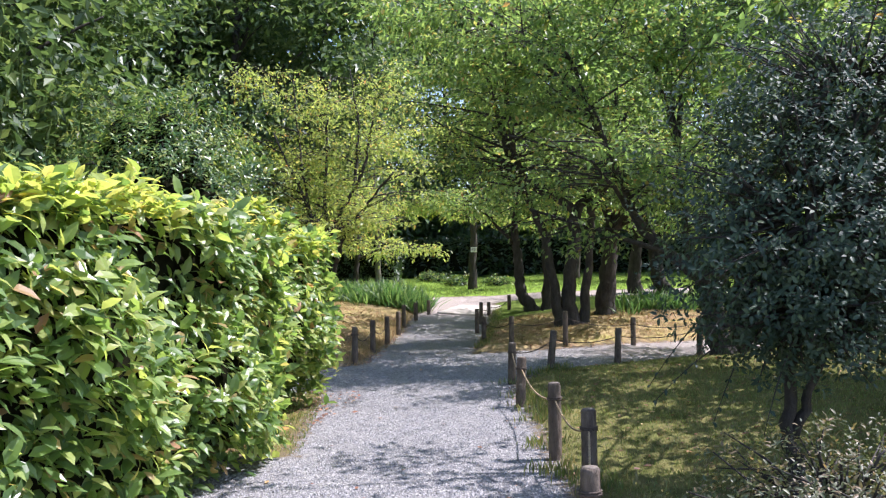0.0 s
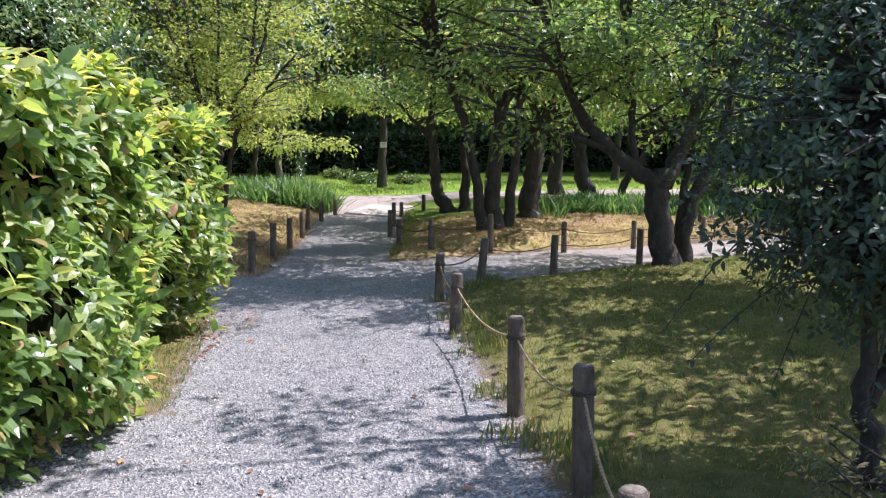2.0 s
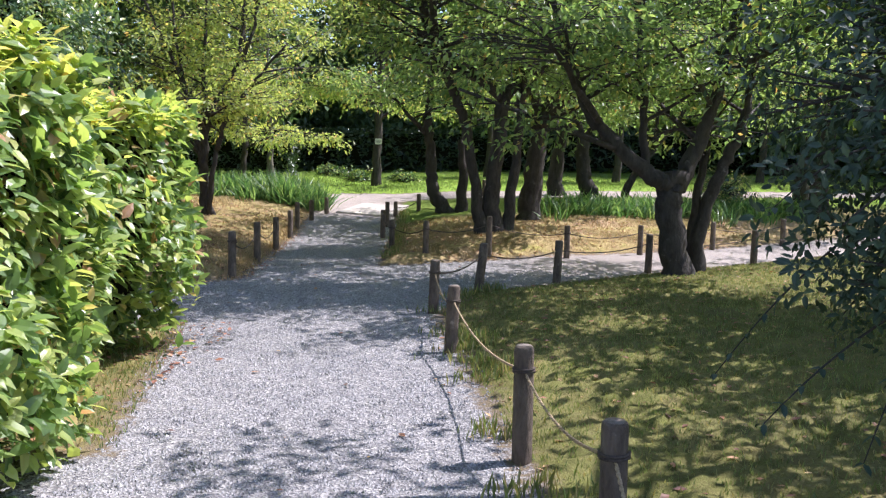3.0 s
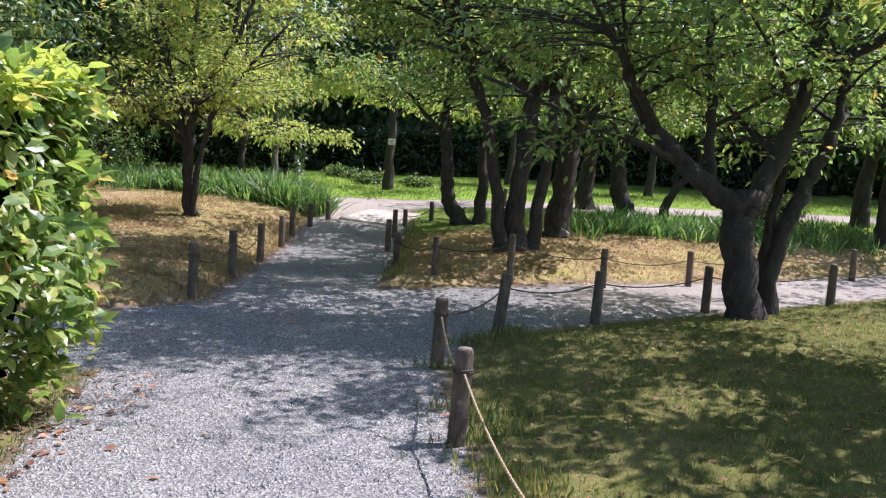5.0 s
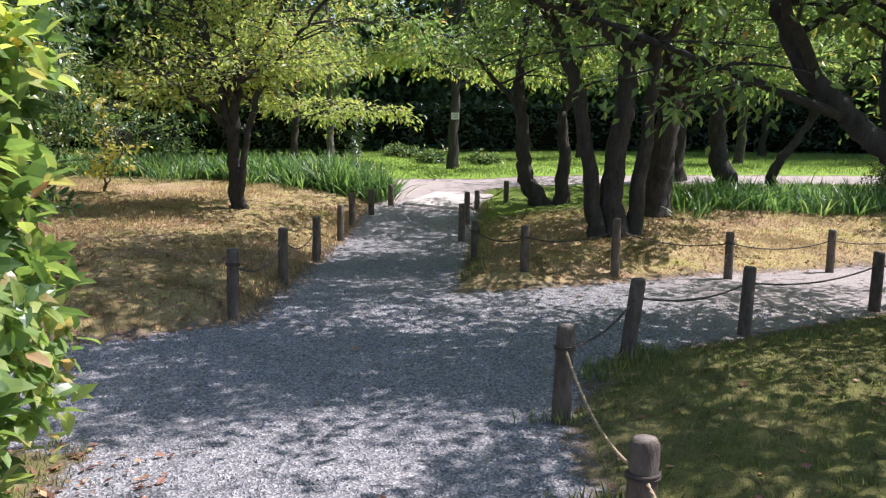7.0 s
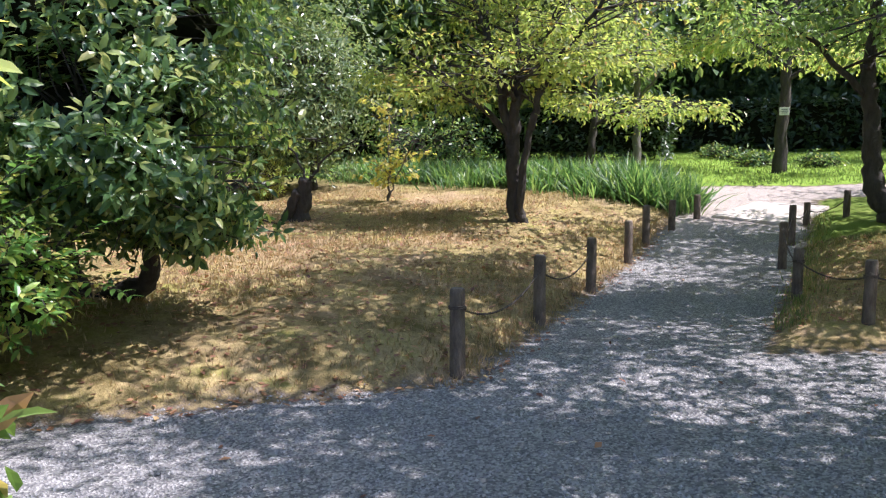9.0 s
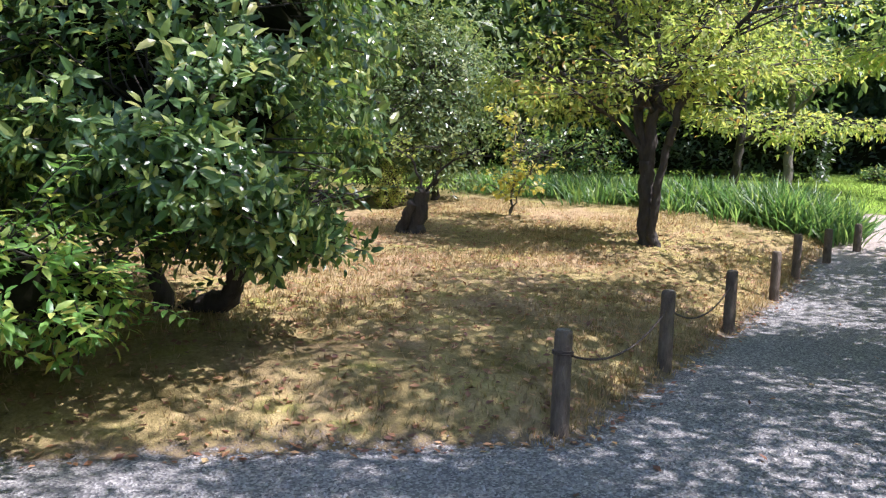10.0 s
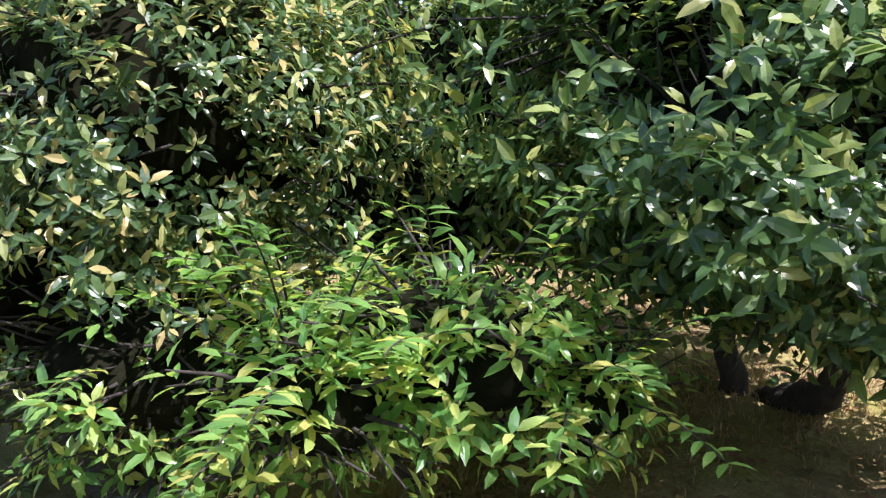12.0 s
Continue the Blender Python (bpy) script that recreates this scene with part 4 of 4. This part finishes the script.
def shrub(name, at, masses, stems, label, material, seed, tips, per_tip, size, slim, category="shrub", fine=True, sprigs=0, bark=BARK, up=0.5, sprig_way=(0.8, -0.3, 0.1), core=0.0, gaps=-9.0):
    """masses: (centre, radii, share). Stems reach into them; leaves in rosettes; sprigs stick out."""
    rng = np.random.default_rng(seed)
    base = thing(name, at, label, category)
    for line in stems:
        rooted("stem", tubes("stem", [line], bark, 8, 0.04, seed), base)
    a, o, twigs = [], [], []
    for centre, radii, share in masses:
        p, d = shell_points(rng, int(tips * share), centre, radii)
        a.append(p)
        o.append(d)
        for q in p[:: max(1, len(p) // 160)]:
            inner = np.asarray(centre) + (q - np.asarray(centre)) * 0.25
            twigs.append((np.stack([inner, (inner + q) / 2 + rng.normal(0, 0.04, 3), q]), [0.012, 0.007, 0.003]))
    a, o = np.concatenate(a), np.concatenate(o)
    x, y, z = a.T
    k = (z > ground(x, y) + 0.06) & (np.sin(6.1 * x + 2 * z) * np.sin(5.3 * y + 1) + np.sin(7.2 * z + 3 * y) + rng.normal(0, 0.3, len(a)) > gaps)
    a, o = a[k], o[k]
    tagged(rooted("twig_work", tubes("twig_work", twigs, bark, 4), base, "thin dark twigs"), kind="stuff")
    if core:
        # solid dark lumps paint the shade that shows through leaf gaps
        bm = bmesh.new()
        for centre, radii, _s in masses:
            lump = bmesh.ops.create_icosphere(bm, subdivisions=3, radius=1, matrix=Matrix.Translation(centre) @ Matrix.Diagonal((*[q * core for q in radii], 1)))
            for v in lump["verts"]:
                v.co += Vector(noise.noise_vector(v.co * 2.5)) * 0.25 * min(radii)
        me = bpy.data.meshes.new("shade_core")
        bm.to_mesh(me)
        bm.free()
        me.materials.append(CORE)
        tagged(rooted("shade_core", me, base, "near-black lump painting the shade behind the leaves"), kind="stuff")
    rooted("foliage", leaves("foliage", *whorls(rng, a, o, per_tip, size, slim, up), material, fine), base)
    for _ in range(sprigs):
        centre, radii, _s = masses[rng.integers(len(masses))]
        d = unit(np.array([rng.normal(sprig_way[0], 0.5), rng.normal(sprig_way[1], 0.6), rng.normal(sprig_way[2], 0.5)]))
        p0 = np.asarray(centre) + d * np.asarray(radii) * 0.75
        u = np.linspace(0, 1, 9)[:, None]
        ln = rng.uniform(0.3, 0.6)
        line = p0 + d * ln * u + np.array([0, 0, -0.25 * ln]) * u ** 2
        sprig = rooted("sprig", tubes("sprig", [(line, np.linspace(0.005, 0.002, 9))], bark, 5), base)
        at_ = np.repeat(line[1:], 2, 0)
        side = unit(np.cross(d, [0, 0, 1.0])) * np.tile([1, -1], 8)[:, None]
        me = leaves("sprig_leaves", at_, d * 0.6 + side + rng.normal(0, 0.2, (16, 3)), np.array([0, 0, 1.0]) + rng.normal(0, 0.3, (16, 3)), size * rng.uniform(0.8, 1.15, 16), size * slim, material, True)
        me.transform(Matrix.Translation(-base.location))
        part("sprig_leaves", me, sprig)
    return base


def clipped_hedge(name, boxes, label, seed, material, top_material, density, size, slim, fine, category="hedge", core=0.25, bulge=0.07, undercut=0.12):
    """A clipped hedge along blocks (x0, x1, y0, y1, height): a near-black core that paints its inner shade, and leaves
    over its faces.
    """
    rng = np.random.default_rng(seed)
    x0, x1, y0, y1, h = boxes[0]
    base = thing(name, g3((x0 + x1) / 2, (y0 + y1) / 2), label, category)
    sides, tops = [], []
    for x0, x1, y0, y1, h in boxes:
        zg = float(ground((x0 + x1) / 2, (y0 + y1) / 2))
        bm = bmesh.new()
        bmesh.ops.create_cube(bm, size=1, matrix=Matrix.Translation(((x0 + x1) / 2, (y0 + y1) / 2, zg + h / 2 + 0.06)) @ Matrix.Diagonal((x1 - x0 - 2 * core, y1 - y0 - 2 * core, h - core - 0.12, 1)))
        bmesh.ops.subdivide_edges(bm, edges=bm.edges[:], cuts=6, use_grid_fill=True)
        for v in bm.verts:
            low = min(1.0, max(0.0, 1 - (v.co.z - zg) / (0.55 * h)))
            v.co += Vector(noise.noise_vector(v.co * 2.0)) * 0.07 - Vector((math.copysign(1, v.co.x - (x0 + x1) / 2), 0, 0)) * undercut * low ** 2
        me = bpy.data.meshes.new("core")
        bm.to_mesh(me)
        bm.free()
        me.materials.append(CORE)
        rooted("core", me, base, "near-black block painting the shade inside the hedge")
        for axis, at, span, n_out in (("x", x1, (y0, y1), (1, 0, 0)), ("x", x0, (y0, y1), (-1, 0, 0)), ("y", y1, (x0, x1), (0, 1, 0)), ("y", y0, (x0, x1), (0, -1, 0))):
            n = int(density * (span[1] - span[0]) * h)
            s, z = rng.uniform(*span, n), zg + h * rng.uniform(0.03, 1, n) ** 0.9
            lump = bulge * (np.sin(s * 4.1 + z * 2.3) + np.sin(z * 5.2 + s * 1.7 + 1)) - 0.25 * np.clip((z - zg) / h - 0.93, 0, 1) - undercut * np.clip(1 - (z - zg) / (0.55 * h), 0, 1) ** 2
            depth = at + (n_out[0] + n_out[1]) * (lump - np.abs(rng.normal(0, 0.09, n)))
            p = np.stack([depth, s, z] if axis == "x" else [s, depth, z], -1)
            sides.append((p, np.tile(np.array(n_out, float), (n, 1))))
        n = int(density * 1.3 * (x1 - x0) * (y1 - y0))
        p = np.stack([rng.uniform(x0, x1, n), rng.uniform(y0, y1, n), np.zeros(n)], -1)
        p[:, 2] = zg + h + 0.05 * np.sin(p[:, 0] * 5 + p[:, 1] * 3) + 0.04 * np.sin(p[:, 1] * 7) - np.abs(rng.normal(0, 0.06, n))
        tops.append((p, np.tile([0, 0, 1.0], (n, 1))))
    p, o = np.concatenate([s[0] for s in sides]), np.concatenate([s[1] for s in sides])
    rooted("side_foliage", leaves("side_foliage", *whorls(rng, p, o * 0.8, 5, size, slim, 0.55), material, fine), base)
    p, o = np.concatenate([s[0] for s in tops]), np.concatenate([s[1] for s in tops])
    rooted("top_foliage", leaves("top_foliage", *whorls(rng, p, o, 5, size, slim, 0.3), top_material, fine), base, "shoots on top, any sunlight painted into their colour")
    return base


clipped_hedge("clipped_hedge", [(-2.55, -1.12, 0.5, 7.0, 1.96)], "tall clipped evergreen hedge, its top shoots painted sunlit yellow-green", 201, HEDGE_LEAF, HEDGE_TOP, 140, 0.125, 0.54, True)
clipped_hedge("clipped_hedge", [(-2.6, -1.42, 7.12, 9.6, 1.86)], "lower clipped hedge block ending beside the gravel", 202, HEDGE_LEAF, HEDGE_TOP, 135, 0.12, 0.54, True, undercut=0.42)
clipped_hedge("clipped_hedge", [(-15.5, -4.7, 30.4, 31.6, 1.6)], "dark clipped hedge behind the iris bed", 203, CLIPPED, HEDGE_TOP, 40, 0.16, 0.5, False)
clipped_hedge("clipped_hedge", [(-16, 16, 42, 43.6, 1.8)], "long dark clipped hedge at the end of the green", 204, CLIPPED, CLIPPED, 16, 0.26, 0.55, False)

shrub("holly_tree", g3(2.48, 5.6), [((2.62, 5.7, 1.75), (1.05, 1.0, 1.0), 0.6), ((2.55, 5.5, 1.22), (0.72, 0.7, 0.45), 0.2), ((2.9, 5.9, 2.5), (0.95, 0.9, 0.8), 0.3)],
      [B([(2.48, 5.6, -0.05), (2.44, 5.6, 0.3), (2.39, 5.6, 0.6), (2.55, 5.65, 1.6), (2.7, 5.7, 2.6)], 0.055, 0.02, 0.3), B([(2.42, 5.6, 0.45), (2.6, 5.62, 0.9), (2.9, 5.8, 1.8)], 0.035, 0.012)],
      "small dark evergreen tree with glossy leaves", HOLLY, 211, 5200, 6, 0.045, 0.5, "tree", sprigs=10, sprig_way=(-0.5, -0.3, -0.2))
shrub("low_shrub", g3(2.3, 4.35), [((2.3, 4.35, 0.32), (0.72, 0.6, 0.42), 1.0)], [B([(2.3, 4.35, 0.0), (2.3, 4.4, 0.25), (2.5, 4.3, 0.5)], 0.02, 0.006)], "low azalea shrub with brownish olive leaves", AZALEA, 212, 1500, 6, 0.035, 0.42)
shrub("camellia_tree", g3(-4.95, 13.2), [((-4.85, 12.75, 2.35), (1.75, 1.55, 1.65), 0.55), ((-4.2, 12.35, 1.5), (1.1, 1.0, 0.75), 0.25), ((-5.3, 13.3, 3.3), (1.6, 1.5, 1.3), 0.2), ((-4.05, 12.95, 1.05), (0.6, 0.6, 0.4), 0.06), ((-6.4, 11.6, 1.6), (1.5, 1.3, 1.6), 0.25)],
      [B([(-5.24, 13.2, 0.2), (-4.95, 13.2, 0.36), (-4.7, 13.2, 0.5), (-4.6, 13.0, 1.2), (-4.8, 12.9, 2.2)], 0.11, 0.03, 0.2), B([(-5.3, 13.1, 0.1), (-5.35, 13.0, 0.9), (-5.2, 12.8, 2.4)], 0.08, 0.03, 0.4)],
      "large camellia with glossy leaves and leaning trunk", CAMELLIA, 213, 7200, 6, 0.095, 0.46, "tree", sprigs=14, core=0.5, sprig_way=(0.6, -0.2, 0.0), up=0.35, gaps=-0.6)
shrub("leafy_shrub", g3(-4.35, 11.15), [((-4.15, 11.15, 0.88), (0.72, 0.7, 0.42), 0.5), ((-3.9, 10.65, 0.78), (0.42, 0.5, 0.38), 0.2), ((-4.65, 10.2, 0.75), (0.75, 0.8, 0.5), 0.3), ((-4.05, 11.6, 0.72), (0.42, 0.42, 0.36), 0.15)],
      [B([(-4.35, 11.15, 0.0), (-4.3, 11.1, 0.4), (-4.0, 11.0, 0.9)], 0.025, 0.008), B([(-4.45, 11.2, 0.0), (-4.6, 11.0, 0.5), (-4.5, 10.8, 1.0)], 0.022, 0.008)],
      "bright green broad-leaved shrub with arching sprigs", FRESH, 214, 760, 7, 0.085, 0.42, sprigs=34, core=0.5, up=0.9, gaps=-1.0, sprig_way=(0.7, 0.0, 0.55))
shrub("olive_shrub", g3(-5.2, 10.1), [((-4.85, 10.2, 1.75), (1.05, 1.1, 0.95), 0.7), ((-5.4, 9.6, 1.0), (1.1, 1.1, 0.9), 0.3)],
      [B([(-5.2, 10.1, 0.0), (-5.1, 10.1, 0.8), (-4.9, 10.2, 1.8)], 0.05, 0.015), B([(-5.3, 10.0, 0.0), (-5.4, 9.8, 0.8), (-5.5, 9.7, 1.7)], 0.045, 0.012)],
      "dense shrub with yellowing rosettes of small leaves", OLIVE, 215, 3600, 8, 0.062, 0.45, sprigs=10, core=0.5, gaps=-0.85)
shrub("pale_evergreen", g3(-9.2, 21.5), [((-9.2, 21.5, 2.5), (1.5, 1.4, 1.7), 0.8), ((-9.8, 21.2, 1.4), (1.3, 1.2, 0.9), 0.2)], [B([(-9.2, 21.5, 0.3), (-9.1, 21.5, 1.2), (-9.2, 21.5, 2.6)], 0.08, 0.03)],
      "broad evergreen shrub with shining grey-green leaves", PALE, 216, 2400, 5, 0.11, 0.45, fine=False)
shrub("cone_shrub", g3(-9.3, 20.4), [((-9.3, 20.4, 0.85), (0.28, 0.28, 0.45), 1.0)], [B([(-9.3, 20.4, 0.3), (-9.3, 20.4, 0.9)], 0.02, 0.01)], "small clipped golden-green conical shrub", HEDGE_TOP, 217, 600, 5, 0.05, 0.4, fine=False)
shrub("bushy_thicket", g3(-8.4, 24.6), [((-8.4, 24.6, 1.4), (1.6, 0.9, 0.7), 1.0)], [B([(-8.4 + d, 24.6, 0.6), (-8.4 + 1.4 * d, 24.6, 1.4), (-8.4 + 2 * d, 24.6, 2.2)], 0.03, 0.012) for d in (-0.5, -0.2, 0.1, 0.35, 0.6)],
      "thicket of pale thin stems behind irises", CAMELLIA, 218, 500, 5, 0.1, 0.5, fine=False)
shrub("rounded_shrub", g3(6.3, 21.6), [((6.3, 21.6, 0.85), (0.7, 0.6, 0.5), 1.0)], [B([(6.3, 21.6, 0.3), (6.3, 21.6, 0.9)], 0.03, 0.01)], "rounded brownish shrub beside the green", OLIVE, 219, 900, 5, 0.06, 0.45, fine=False)

for x, y, wide, tall in ((-3.8, 32.6, 0.75, 0.34), (-2.6, 30.4, 0.6, 0.3), (-1.2, 30.2, 0.55, 0.28)):
    z = float(ground(x, y))
    shrub("low_plant", (x, y, z), [((x, y, z + 0.12), (wide, 0.45, tall), 1.0)], [B([(x, y, z - 0.05), (x + 0.05, y, z + 0.25)], 0.015, 0.006)],
          "low spreading leafy plant on the green", CAMELLIA, 230 + int(10 * wide), 160, 5, 0.12, 0.5, fine=False)


# ---- the woods round the garden ----
def wood_tree(at, height, width, material, seed, label):
    """A tall woodland tree at a distance: trunk, limbs and a crown of many uneven leaf clumps."""
    rng = np.random.default_rng(seed)
    base = thing("woodland_tree", at, label, "tree", "trees of the surrounding woods")
    trunk = B([(0, 0, -0.3), (0.1, 0, height * 0.3), (-0.1, 0.1, height * 0.6), (0, 0, height * 0.92)], 0.26, 0.06, 0.4, seed=seed)
    part("trunk", tubes("trunk", [trunk], BARK, 9, 0.04, seed), base)
    limbs = shoots(rng, [trunk], 16, width * 0.75, 0.35, 1.0, 0.2, 0.4)
    tagged(part("limb_work", tubes("limb_work", limbs, BARK, 5), base, "dark spreading limbs"), kind="stuff")
    at_, way, face = [], [], []
    for k in range(95):
        u = rng.uniform(0.0, 1)
        a = rng.uniform(0, 6.283)
        r = width * (0.35 + 0.65 * np.sin(np.pi * (0.12 + 0.8 * u))) * rng.uniform(0.35, 1.0)
        c = np.array([r * np.cos(a), r * np.sin(a), height * (0.05 + 0.93 * u)])
        n = 190
        p = c + rng.standard_normal((n, 3)) * np.array([0.85, 0.85, 0.42]) * width * 0.22
        at_.append(p)
        way.append(rng.standard_normal((n, 3)) + unit(p - np.array([0, 0, height * 0.5])) * 0.5)
        face.append(np.array([0, 0, 1.0]) + rng.standard_normal((n, 3)) * 0.7)
    at_ = np.concatenate(at_)
    s = rng.uniform(0.18, 0.42, len(at_))
    part("crown", leaves("crown", at_, np.concatenate(way), np.concatenate(face), s, s * 0.55, material), base, "dense uneven dark crown")
    return base


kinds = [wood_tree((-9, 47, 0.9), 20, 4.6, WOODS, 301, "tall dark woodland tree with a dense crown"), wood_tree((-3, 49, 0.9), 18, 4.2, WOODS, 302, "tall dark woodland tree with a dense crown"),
         wood_tree((3, 47, 0.9), 22, 4.8, WOODS_LIGHT, 303, "tall woodland tree with paler green leaves behind the hedge"), wood_tree((9, 48, 0.9), 19, 4.4, WOODS, 304, "tall dark woodland tree with a dense crown")]
rng = np.random.default_rng(305)
places = [(-14, 46), (-19, 44), (15, 46), (20, 44), (-6, 53), (0, 54), (6, 53), (12, 53), (-12, 52), (-14, 33), (-17, 37), (-11.5, 32.5), (-19, 31), (-15.5, 27), (-18, 23), (-14, 21), (-15, 16.5), (-12, 13), (-11, 8.5), (-12, 18), (20, 41), (24, 37), (27, 31), (28, 25), (27, 18), (15, 42), (29, 40), (-24, 38), (-8.5, 34.5)]
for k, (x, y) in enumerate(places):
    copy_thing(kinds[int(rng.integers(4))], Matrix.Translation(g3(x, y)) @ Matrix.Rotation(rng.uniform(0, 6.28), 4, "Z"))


# undergrowth added to fill the dark shade beneath the woods
rng = np.random.default_rng(306)
n = 42000
a = rng.uniform(0, 1, n)
ux = np.interp(a, [0, 0.3, 0.7, 1], [-26, -17, 20, 30]) + rng.normal(0, 0.6, n)
uy = np.interp(a, [0, 0.3, 0.7, 1], [14, 46, 47, 26]) + rng.normal(0, 0.8, n)
uz = ground(ux, uy) + 5.5 * rng.uniform(0, 1, n) ** 1.2 * (0.7 + 0.3 * np.sin(ux * 1.3) * np.cos(uy * 0.9))
me = leaves("undergrowth", np.stack([ux, uy, uz], -1), rng.standard_normal((n, 3)), np.array([0, 0, 0.6]) + rng.standard_normal((n, 3)), rng.uniform(0.3, 0.6, n), rng.uniform(0.18, 0.34, n), WOODS)
tagged(new("undergrowth", me), "evergreen undergrowth added to fill the dark shade of the woods", "undergrowth", kind="stuff")
